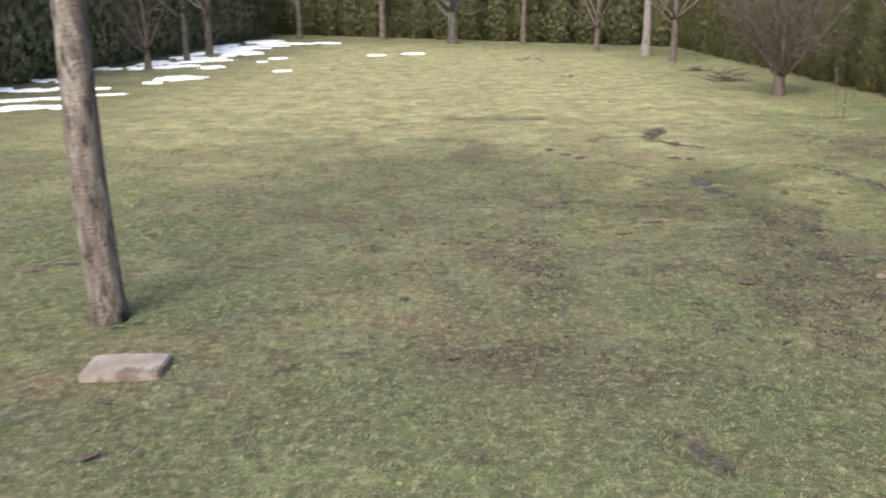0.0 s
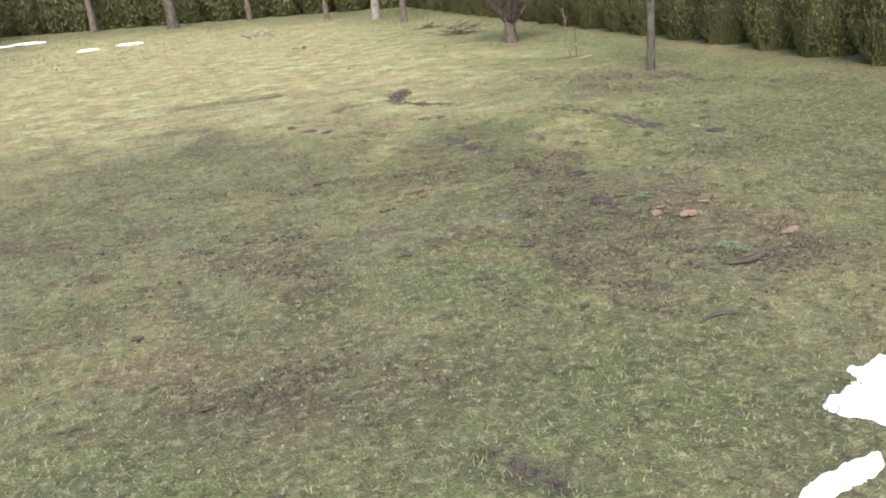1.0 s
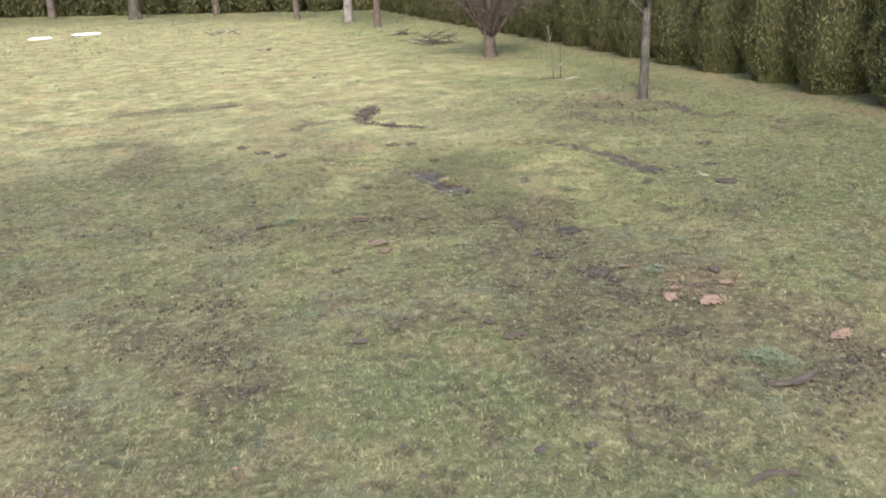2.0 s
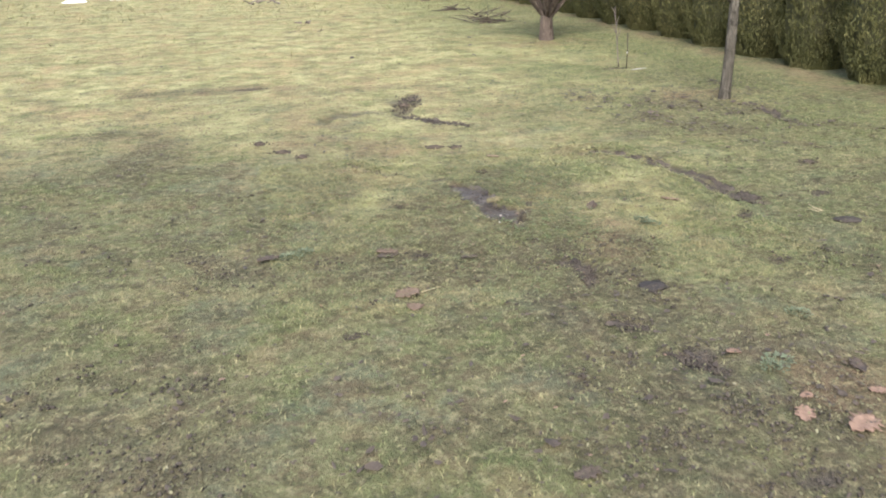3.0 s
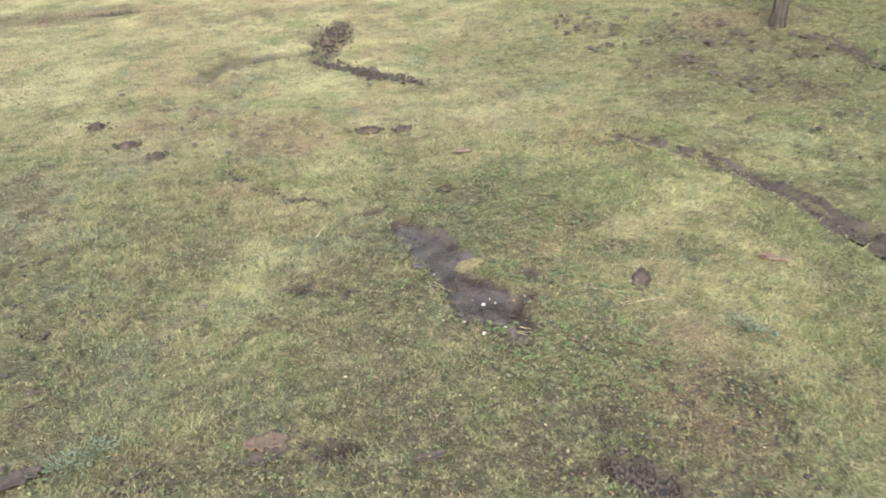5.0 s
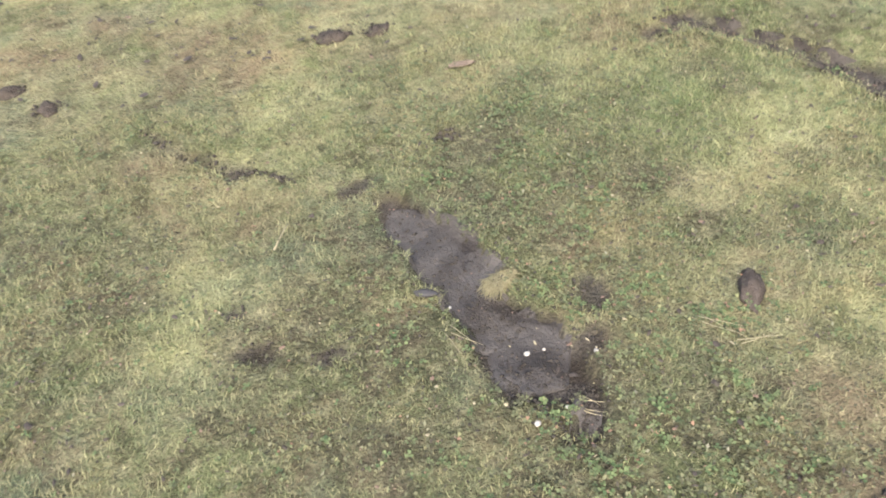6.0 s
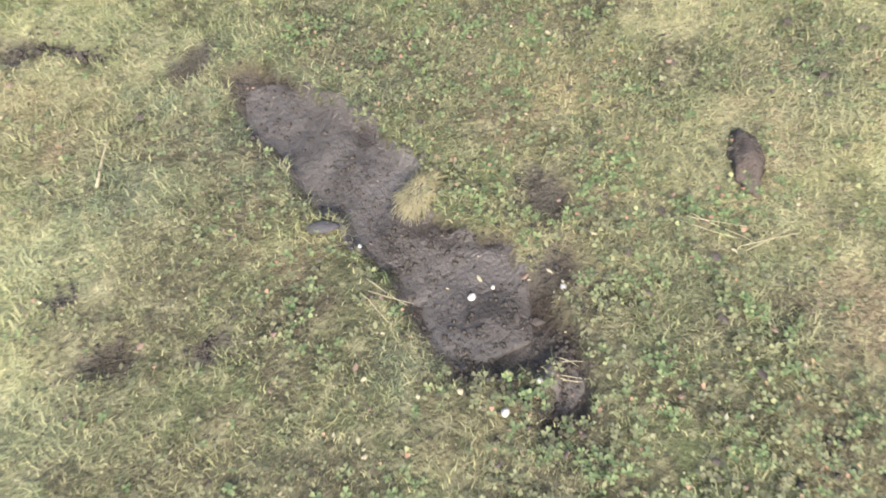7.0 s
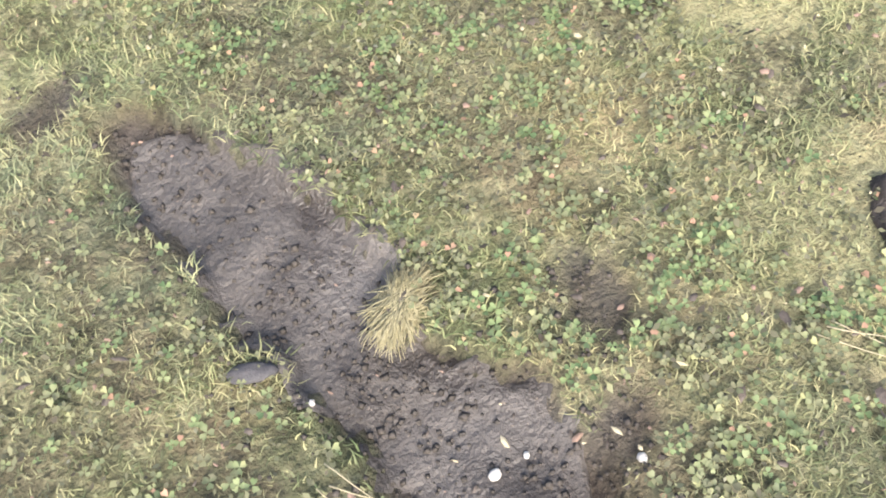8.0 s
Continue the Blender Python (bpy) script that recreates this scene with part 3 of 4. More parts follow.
def conifer(label, seed, tall, width, sprays, spray, material, core_material, slim=0.40):
    """A dense evergreen column: a core coloured dark for the shade inside, and many flat upright sprays that stand out
    in lobes.
    """
    rng = random.Random(seed)
    root = tagged(new("hedge_conifer"), label, "hedge tree", "evergreen hedge")
    bm = bmesh.new()
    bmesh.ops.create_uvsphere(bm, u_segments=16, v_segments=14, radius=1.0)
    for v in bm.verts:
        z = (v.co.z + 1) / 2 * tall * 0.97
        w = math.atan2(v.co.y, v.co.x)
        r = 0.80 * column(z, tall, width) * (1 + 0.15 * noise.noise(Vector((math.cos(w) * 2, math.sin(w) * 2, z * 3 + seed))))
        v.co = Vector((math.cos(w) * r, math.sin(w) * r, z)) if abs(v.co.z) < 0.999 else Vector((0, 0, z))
    me = bpy.data.meshes.new("shade_core")
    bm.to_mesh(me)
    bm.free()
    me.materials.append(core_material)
    inner = new("shade_core", me)
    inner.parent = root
    verts, sides = [], []
    for _ in range(sprays):
        z = tall * rng.random() ** 1.8 * 0.98 + 0.02
        w = rng.uniform(0, 2 * math.pi)
        lobe = noise.noise(Vector((math.cos(w) * 1.6 + seed, math.sin(w) * 1.6, z * 2.2)))
        knob = noise.noise(Vector((math.cos(w) * 4.5, math.sin(w) * 4.5 + seed, z * 7.0)))
        r = column(z, tall, width) * (1 + 0.16 * lobe + 0.20 * knob) * rng.uniform(0.86, 1.05)
        out = Vector((math.cos(w), math.sin(w), 0))
        at = out * r + Vector((0, 0, z))
        up = (Vector((0, 0, 1)) + out * rng.uniform(-0.2, 0.9) + Vector((rng.uniform(-1, 1), rng.uniform(-1, 1), rng.uniform(-0.6, 0.3))) * 0.42).normalized()
        side = up.cross(out + Vector((rng.uniform(-1, 1), rng.uniform(-1, 1), rng.uniform(-1, 1))) * 0.45).normalized()
        s = spray * rng.uniform(0.6, 1.35) * (1 + 0.9 * z / tall)
        b = len(verts)
        fold = up.cross(side) * s * 0.22
        verts += [at - up * s * 0.5, at + side * s * slim + fold, at + up * s * 0.85, at - side * s * slim + fold]
        sides += [(b, b + 1, b + 2), (b, b + 2, b + 3)]
    leaf = new("foliage", flat_mesh("foliage", np.array([tuple(v) for v in verts]), np.array(sides), material))
    leaf.parent = root
    return root


def hedge_row(kinds, spots, seed):
    """Copies of a few conifers along a line, each turned and a little taller or shorter."""
    rng = random.Random(seed)
    used = set()
    for x, y in spots:
        kind = rng.choice(kinds)
        m = pose(x, y, -0.03, 0, 0, rng.uniform(0, 360))
        if kind in used:
            made = copy_thing(kind, m)
        else:
            made = kind
            kind.matrix_basis = m
            used.add(kind)
        grow = rng.uniform(0.92, 1.10)
        made.scale = (rng.uniform(0.97, 1.04), rng.uniform(0.97, 1.04), grow)
    for kind in kinds:
        if kind not in used:
            kind.matrix_basis = pose(spots[-1][0] + 0.9, spots[-1][1] - 0.2, -0.03)


EAST = [(7.62 - 0.018 * (k - 10) * (k > 10), 0.28 + 1.03 * k + 0.03 * math.sin(3 * k)) for k in range(30)]
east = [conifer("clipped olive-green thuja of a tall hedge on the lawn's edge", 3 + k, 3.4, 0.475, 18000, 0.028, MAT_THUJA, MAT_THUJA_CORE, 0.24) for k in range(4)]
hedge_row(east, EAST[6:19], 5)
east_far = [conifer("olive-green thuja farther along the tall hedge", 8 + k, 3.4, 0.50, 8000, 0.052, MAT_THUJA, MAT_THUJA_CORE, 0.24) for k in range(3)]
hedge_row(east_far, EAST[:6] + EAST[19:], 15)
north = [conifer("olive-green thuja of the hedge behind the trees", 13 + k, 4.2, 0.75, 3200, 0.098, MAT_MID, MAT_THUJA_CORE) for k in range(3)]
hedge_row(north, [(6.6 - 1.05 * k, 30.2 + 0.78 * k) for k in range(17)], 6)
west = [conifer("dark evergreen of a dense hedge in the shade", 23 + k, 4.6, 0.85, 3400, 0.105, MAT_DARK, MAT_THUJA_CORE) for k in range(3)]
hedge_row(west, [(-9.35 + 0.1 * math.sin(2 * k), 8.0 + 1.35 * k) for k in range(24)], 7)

bare_tree("old fruit tree with a thick grey-brown trunk on the lawn", -1.405, 4.27, 1, 5.6, 0.092, 3.0, 6, lean=(-0.014, 0.01), twig=6, depth=1, flare=1.22)
bare_tree("slim grey tree with low forked limbs beside a vole run", 5.61, 10.15, 6, 3.6, 0.052, 1.25, 7, lean=(0.008, 0.0), spread=0.6, twig=6, depth=2, bark=MAT_BARK_GREY, flare=1.3)
bare_tree("low bushy tree with many reddish stems from one foot", 5.56, 14.98, 9, 2.5, 0.108, 0.40, 26, spread=0.62, twig=9, depth=2, bark=MAT_BARK_RED, flare=1.15, stout=(0.16, 0.34))
FAR_TREES = [(-7.5, 21.2, 2.6, 0.10, 0.5), (-7.3, 23.5, 4.2, 0.10, 1.5), (-7.6, 26.5, 4.0, 0.13, 1.4), (-6.9, 36.6, 4.4, 0.14, 1.8), (-3.4, 36.0, 4.2, 0.16, 1.8),
             (-0.45, 32.1, 4.6, 0.22, 1.2), (2.08, 32.0, 5.0, 0.11, 2.0), (4.38, 32.0, 4.0, 0.09, 1.2), (4.13, 27.6, 4.4, 0.10, 1.0), (5.15, 25.0, 5.0, 0.14, 2.2),
             (5.38, 22.5, 4.2, 0.10, 1.1)]
for k, (x, y, tall, r, fork) in enumerate(FAR_TREES):
    bare_tree("leafless young tree in front of the far hedge", x, y, 40 + k, tall, 0.85 * r, fork, 7, spread=0.8, twig=6, depth=1, flare=1.3, bark=MAT_BIRCH if k == 9 else MAT_BARK_GREY if k % 2 else MAT_BARK_RED)


# ---------------------------------------------------------------- bare earth
def earth_strip(name, label, line, seed, across=14, step=0.018, over=1.25, material=None):
    """Scraped earth that follows a centre line, draped over the hollow in the lawn."""
    pts = []
    for (x0, y0, w0), (x1, y1, w1) in zip(line[:-1], line[1:]):
        bits = max(2, round(math.hypot(x1 - x0, y1 - y0) / step))
        pts += [(x0 + (x1 - x0) * k / bits, y0 + (y1 - y0) * k / bits, w0 + (w1 - w0) * k / bits) for k in range(bits)]
    pts.append(line[-1])
    p = np.array(pts)
    p[:, :2] = sum(np.roll(np.pad(p[:, :2], ((4, 4), (0, 0)), mode="edge"), s, 0)[4:-4] for s in (-3, -2, -1, 0, 1, 2, 3)) / 7
    d = np.gradient(p[:, :2], axis=0)
    d /= np.hypot(d[:, 0], d[:, 1])[:, None] + 1e-9
    q = np.linspace(-1, 1, across)[None, :]
    ends = np.minimum(1, np.sqrt(np.clip(np.minimum(np.arange(len(p)), np.arange(len(p))[::-1]) / 4.0, 0.05, 1)))
    edge = 1 + 0.9 * (fbm(p[:, :1] * 1.0 + 5 * np.sign(q), p[:, 1:2], 16.0, seed, 3) - 0.5)
    x = p[:, :1] - d[:, 1:2] * q * p[:, 2:] * over * edge * ends[:, None]
    y = p[:, 1:2] + d[:, :1] * q * p[:, 2:] * over * edge * ends[:, None]
    soil = lawn(x.ravel(), y.ravel())
    z = soil[5] + 0.007 + 0.010 * (fbm(x.ravel(), y.ravel(), 40, seed + 5, 3) - 0.5) - 0.012 * smooth(0.8, 1.0, np.abs(np.broadcast_to(q, x.shape)).ravel())
    verts = np.stack([x.ravel(), y.ravel(), z], 1)
    i, j = np.meshgrid(np.arange(across - 1), np.arange(len(p) - 1))
    a = (j * across + i).ravel()
    me = flat_mesh(name, verts, np.stack([a, a + 1, a + across + 1, a + across], 1), material or (MAT_RUN if name == "vole_run" else MAT_SOIL))
    me.polygons.foreach_set("use_smooth", [True] * len(me.polygons))
    return tagged(new(name, me), label, "bare earth")


earth_strip("bare_earth", "dark scraped earth where the turf is torn off", SCRAPE, 1, 22, 0.014, 1.06)
earth_strip("bare_earth", "dark earth in a small hole beside the scrape", SCRAPE_SIDE, 2, 10, 0.012, 1.0)
earth_strip("bare_earth", "dark earth at the foot of the scrape", SCRAPE_FOOT, 3, 10, 0.012, 1.0)
earth_strip("vole_run", "collapsed brown vole run in the lawn", RUN_EAST, 4, over=1.3)
earth_strip("vole_run", "brown vole run at the foot of the slim tree", RUN_TREE, 5, over=1.1)
earth_strip("vole_run", "short brown vole run beside spilled earth", RUN_MOUND, 6, over=1.05)
earth_strip("vole_run", "dark short vole run in the lawn", RUN_SOUTH, 8, over=0.85)


for k, line in enumerate((SCUFF, SCUFF_MID, SCUFF_LOW)):
    earth_strip("bare_earth", "scuffed dark earth in thin grass", line, 9 + k, 12, 0.014, 1.0, MAT_WET)


def crumbs(name, label, line, count, size, seed, spread=0.55):
    """Loose crumbs of earth on a run or scrape."""
    rng = np.random.default_rng(seed)
    rows = np.array(line)
    k = rng.integers(0, len(rows) - 1, count)
    s = rng.random(count)
    c = rows[k] * (1 - s)[:, None] + rows[k + 1] * s[:, None]
    x, y = c[:, 0] + c[:, 2] * rng.normal(0, spread, count), c[:, 1] + c[:, 2] * rng.normal(0, spread, count)
    z = lawn(x, y)[5] + 0.007
    r = size * np.minimum(rng.lognormal(0, 0.45, count), 1.7)
    shape = np.array([(1, 0, 0), (-1, 0, 0), (0, 1, 0), (0, -1, 0), (0, 0, 0.8), (0, 0, -0.5)])
    v = shape[None] * r[:, None, None] * rng.uniform(0.6, 1.4, (count, 6, 1))
    w = rng.uniform(0, 6.28, count)
    vx, vy = v[..., 0] * np.cos(w)[:, None] - v[..., 1] * np.sin(w)[:, None], v[..., 0] * np.sin(w)[:, None] + v[..., 1] * np.cos(w)[:, None]
    verts = np.stack([vx + x[:, None], vy + y[:, None], v[..., 2] + z[:, None] + 0.3 * r[:, None]], -1).reshape(-1, 3)
    tri = np.array([(0, 2, 4), (2, 1, 4), (1, 3, 4), (3, 0, 4), (2, 0, 5), (1, 2, 5), (3, 1, 5), (0, 3, 5)])
    sides = (np.arange(count)[:, None, None] * 6 + tri[None]).reshape(-1, 3)
    return tagged(new(name, flat_mesh(name, verts, sides, MAT_RUN)), label, "earth", kind="stuff")


crumbs("earth_crumbs", "loose crumbs of dark earth on the scrape", SCRAPE, 420, 0.0026, 1)
crumbs("earth_crumbs", "crumbs of dark earth kicked out round the scrape", SCRAPE, 420, 0.0034, 11, 0.95)
crumbs("earth_crumbs", "loose crumbs of earth by the hole", SCRAPE_SIDE + SCRAPE_FOOT, 300, 0.0035, 2)
crumbs("earth_crumbs", "loose crumbs of earth on a vole run", RUN_EAST, 500, 0.006, 3)
crumbs("earth_crumbs", "loose crumbs of earth on a vole run", RUN_MOUND, 260, 0.007, 4)
crumbs("earth_crumbs", "loose crumbs of earth on a thin vole run", RUN_WEST, 130, 0.005, 10)
crumbs("earth_crumbs", "loose crumbs of earth in thin grass", SCUFF_MID, 260, 0.006, 8)
crumbs("earth_crumbs", "loose crumbs of earth in thin grass", SCUFF_LOW, 260, 0.006, 9)
for k, (x, y, long, wide, turn) in enumerate(SPOTS + SPOTS_FAR):
    dx, dy = 0.8 * long * math.cos(radians(turn)), 0.8 * long * math.sin(radians(turn))
    crumbs("earth_crumbs", "loose crumbs of earth on a small bare spot", [(x - dx, y - dy, wide), (x + dx, y + dy, wide)], 45, 0.0030 if k < 8 else 0.005, 20 + k)
crumbs("earth_crumbs", "loose crumbs of spilled dark earth", SPOIL, 300, 0.007, 7)
crumbs("earth_crumbs", "loose crumbs of earth on the scuffed spot", SCUFF, 420, 0.006, 6)
crumbs("earth_crumbs", "loose crumbs of earth on the short run", RUN_SOUTH, 160, 0.006, 5)


def castings(count, x0, x1, y0, y1, size, seed):
    """Worm casts and kicked-up earth lying between the blades, thickest where the grass is worn."""
    rng = np.random.default_rng(seed)
    x, y = rng.uniform(x0, x1, count), rng.uniform(y0, y1, count)
    soil, worn, blond, rust, lush, z = lawn(x, y)
    keep = rng.random(count) < (worn - 0.1) * smooth(0.46, 0.66, fbm(x, y, 5.0, 131, 4))
    keep &= ~((x > NEAR[0]) & (x < NEAR[1]) & (y > NEAR[2] + 0.8) & (y < NEAR[3]))
    x, y, z = x[keep], y[keep], z[keep] + 0.006
    n = len(x)
    r = size * np.minimum(rng.lognormal(0, 0.4, n), 1.8)
    shape = np.array([(1, 0, 0), (-1, 0, 0), (0, 1, 0), (0, -1, 0), (0, 0, 0.9), (0, 0, -0.6)])
    v = shape[None] * r[:, None, None] * rng.uniform(0.6, 1.4, (n, 6, 1))
    verts = (v + np.stack([x, y, z], 1)[:, None]).reshape(-1, 3)
    tri = np.array([(0, 2, 4), (2, 1, 4), (1, 3, 4), (3, 0, 4), (2, 0, 5), (1, 2, 5), (3, 1, 5), (0, 3, 5)])
    sides = (np.arange(n)[:, None, None] * 6 + tri[None]).reshape(-1, 3)
    return tagged(new("earth_crumbs", flat_mesh("earth_crumbs", verts, sides, MAT_RUN)), "small dark worm casts scattered in the worn grass", "earth", kind="stuff")


castings(42000, -0.4, 4.6, 3.6, 8.2, 0.0058, 61)


def clod(label, x, y, rx, ry, rz, turn, seed, material=None, name="earth_clod", category="clod", rough=0.3, z=0.0):
    ob = new(name, lump_mesh(name, rx, ry, rz, seed, material or MAT_CLOD, rough))
    ob.matrix_world = pose(x, y, ground_z(x, y) + rz * 0.25 + z, 0, 0, turn)
    return tagged(ob, label, category)


clod("long smooth clod of dark brown earth on grass", 3.185, 7.44, 0.062, 0.030, 0.024, 57, 9, MAT_CLOD_BROWN, rough=0.45)
for k, (x, y, a, b) in enumerate([(2.61, 9.13, 0.06, 0.04), (2.77, 9.11, 0.045, 0.035), (1.33, 9.58, 0.05, 0.04), (1.62, 9.09, 0.05, 0.03), (1.49, 9.27, 0.05, 0.04),
                                  (2.68, 10.74, 0.05, 0.04), (2.80, 11.0, 0.05, 0.04), (4.97, 7.94, 0.05, 0.03), (6.10, 8.45, 0.05, 0.04),
                                  (3.66, 8.60, 0.05, 0.03)]):
    clod("small lump of brown earth pushed up in the lawn", x, y, a, b, 0.55 * b, 37 * k, 11 + k, rough=0.45)
clod("flat dark clod of earth in thin grass", 2.99, 6.22, 0.080, 0.05, 0.022, 15, 31, MAT_WET, rough=0.5)
clod("flat grey stone lying on the lawn", 4.40, 6.76, 0.075, 0.042, 0.020, -20, 32, MAT_WET, "stone", "stone", 0.18)
clod("small dark flat stone at the edge of the scrape", 2.486, 7.727, 0.030, 0.012, 0.008, -28, 33, MAT_STONE_DARK, "stone", "stone", 0.18, 0.006)
for k, (x, y, r) in enumerate([(2.642, 7.489, 0.0075), (2.682, 7.486, 0.0042), (2.772, 7.409, 0.006), (2.648, 7.295, 0.0055), (2.574, 7.281, 0.0075), (2.523, 7.659, 0.004)]):
    clod("small pale pebble on dark earth", x, y, r, r * 0.85, r * 0.7, 50 * k, 41 + k, MAT_PEBBLE, "pebble", "pebble", 0.2, 0.008)


# ---------------------------------------------------------------- slab, stake and sticks
def slab(x, y, long, deep, thick, turn):
    bm = bmesh.new()
    bmesh.ops.create_cube(bm, size=1.0)
    bmesh.ops.scale(bm, vec=(long, deep, thick), verts=bm.verts)
    bmesh.ops.bevel(bm, geom=bm.edges[:], offset=0.007, segments=2, affect="EDGES")
    bmesh.ops.subdivide_edges(bm, edges=bm.edges[:], cuts=3, use_grid_fill=True)
    for v in bm.verts:
        g = noise.fractal(v.co * 14, 1.0, 2.0, 3)
        v.co += Vector((g, noise.noise(v.co * 11 + Vector((9, 0, 0))), 0.6 * g)) * 0.004
        if v.co.x > 0.36 * long and v.co.y > 0.1 * deep:
            v.co.z -= 0.006
    me = bpy.data.meshes.new("stone_slab")
    bm.to_mesh(me)
    bm.free()
    me.materials.append(MAT_SLAB)
    ob = new("stone_slab", me)
    ob.matrix_world = pose(x, y, ground_z(x, y) + thick * 0.5 - 0.006, 1.5, 0, turn)
    return tagged(ob, "small tan stone slab lying on the lawn", "slab")


slab(-1.05, 3.625, 0.355, 0.225, 0.046, 5)


def stake(x, y):
    root = tagged(new("marker_stake"), "thin rusty marker stake with a white band", "stake")
    root.location = (x, y, ground_z(x, y))
    t = Tubes()
    t.add([(0, 0, -0.05), (0.002, 0, 0.2), (-0.004, 0.002, 0.40)], [0.0055, 0.005, 0.0045], 8)
    t.made("rod", MAT_STAKE, root)
    for z, h in ((0.17, 0.018),):
        t = Tubes()
        t.add([(0.001, 0, z), (0.001, 0, z + h)], [0.0075, 0.0075], 10)
        t.made("band", MAT_WHITE, root, "white plastic band")


stake(5.535, 12.17)
rng = random.Random(77)
sap = Tubes()
stem = branch_points(rng, (5.50, 12.30, 0), (-0.22, 0.05, 1), 0.68, 9, 0.06, 0.08)
sap.add(stem, [0.007 * (1 - 0.07 * k) for k in range(10)], 6)
for k in range(4, 9):
    shoot = branch_points(rng, stem[k], (rng.uniform(-1, 1), rng.uniform(-1, 1), 1), 0.14, 4, 0.1, 0.05)
    sap.add(shoot, [0.004, 0.0035, 0.003, 0.002, 0.001], 4)
tagged(sap.made("sapling", MAT_TWIG), "thin leafless sapling tied beside the stake", "sapling")


def strip_leaf(name, label, category, x, y, long, wide, turn, material, seed, curl=0.4, lobes=0, lift=0.012, bend=0.0):
    """A flat curled leaf, bark strip or shard, with uneven edges and a little thickness in its curl."""
    rng = random.Random(seed)
    n, verts, faces = 14, [], []
    for k in range(n + 1):
        s = k / n
        half = 0.5 * wide * (math.sin(math.pi * min(max(s, 0.04), 0.96)) ** 0.6) * (1 + 0.45 * abs(math.sin(lobes * math.pi * s)) * (lobes > 0) + rng.uniform(-0.22, 0.22)) * (0.62 if lobes and k % 3 == 0 else 1.0)
        cx, cy = long * (s - 0.5), bend * math.sin(math.pi * s)
        for q in (-1, -0.5, 0, 0.5, 1):
            verts.append((cx, cy + q * half, curl * wide * (q * q * 0.5 + 0.25 * math.sin(3 * s + seed)) + rng.uniform(-0.002, 0.002)))
    for k in range(n):
        for q in range(4):
            b = k * 5 + q
            faces.append((b, b + 1, b + 6, b + 5))
    ob = mesh_object(name, verts, faces, material, None, label, True)
    ob.matrix_world = pose(x, y, ground_z(x, y) + lift, rng.uniform(-6, 6), rng.uniform(-6, 6), turn)
    thick = ob.modifiers.new("thickness", "SOLIDIFY")
    thick.thickness = 0.0025
    ob["category"] = category
    return ob


for k, (x, y, a, b, turn) in enumerate([(3.11, 4.94, 0.13, 0.075, 20), (3.31, 5.12, 0.07, 0.035, -30), (2.99, 5.53, 0.07, 0.04, 10), (3.68, 7.43, 0.12, 0.028, -50),
                                        (3.41, 4.45, 0.11, 0.06, 10), (2.96, 5.04, 0.09, 0.05, 60), (3.05, 5.16, 0.05, 0.03, 0)]):
    strip_leaf("fallen_leaf", "large reddish-brown dead leaf flat on the lawn", "leaf", x, y, a, b, turn, MAT_LEAF, k, 0.25, 5, 0.009)
for k, (x, y, a, b, turn) in enumerate([(1.29, 7.00, 0.13, 0.05, 30), (2.27, 6.80, 0.09, 0.03, 10), (1.88, 6.92, 0.12, 0.05, 20), (3.36, 5.30, 0.10, 0.05, 80), (0.15, 4.60, 0.06, 0.03, 0), (-0.88, 2.83, 0.09, 0.035, 35), (-0.31, 3.63, 0.07, 0.03, 30),
                                        (-1.02, 3.30, 0.07, 0.025, 0), (0.45, 3.78, 0.06, 0.03, 20), (2.14, 4.905, 0.10, 0.05, 15)]):
    strip_leaf("fallen_leaf", "dark curled wet leaf on thin grass", "leaf", x, y, a, b, turn, MAT_LEAF_DARK, 20 + k, 0.4, 3, 0.010)
for k, (x, y, a, b, turn) in enumerate([(1.882, 6.41, 0.13, 0.075, 25), (1.885, 6.25, 0.08, 0.06, 70), (1.884, 6.968, 0.12, 0.06, 10)]):
    strip_leaf("fallen_leaf", "flat dull red-brown leaf pressed into thin grass", "leaf", x, y, a, b, turn, MAT_LEAF_DULL, 50 + k, 0.15, 2, 0.012)
strip_leaf("bark_strip", "curved strip of loose brown bark on grass", "bark", 2.51, 3.63, 0.20, 0.030, -12, MAT_LEAF_DARK, 31, 0.5, 0, 0.012, 0.05)
strip_leaf("bark_strip", "dark broken strip of bark on grass", "bark", 2.98, 4.17, 0.22, 0.045, 8, MAT_LEAF_DARK, 32, 0.4, 0, 0.010, -0.03)
strip_leaf("bark_strip", "short brown piece of bark on grass", "bark", 2.95, 8.71, 0.10, 0.04, 10, MAT_BARKPIECE, 33, 0.4, 0, 0.010)


strip_leaf("plastic_strip", "flat white plastic strip on grass by the stake", "strip", 5.60, 11.99, 0.17, 0.022, -12, MAT_WHITE, 35, 0.1, 0, 0.014)


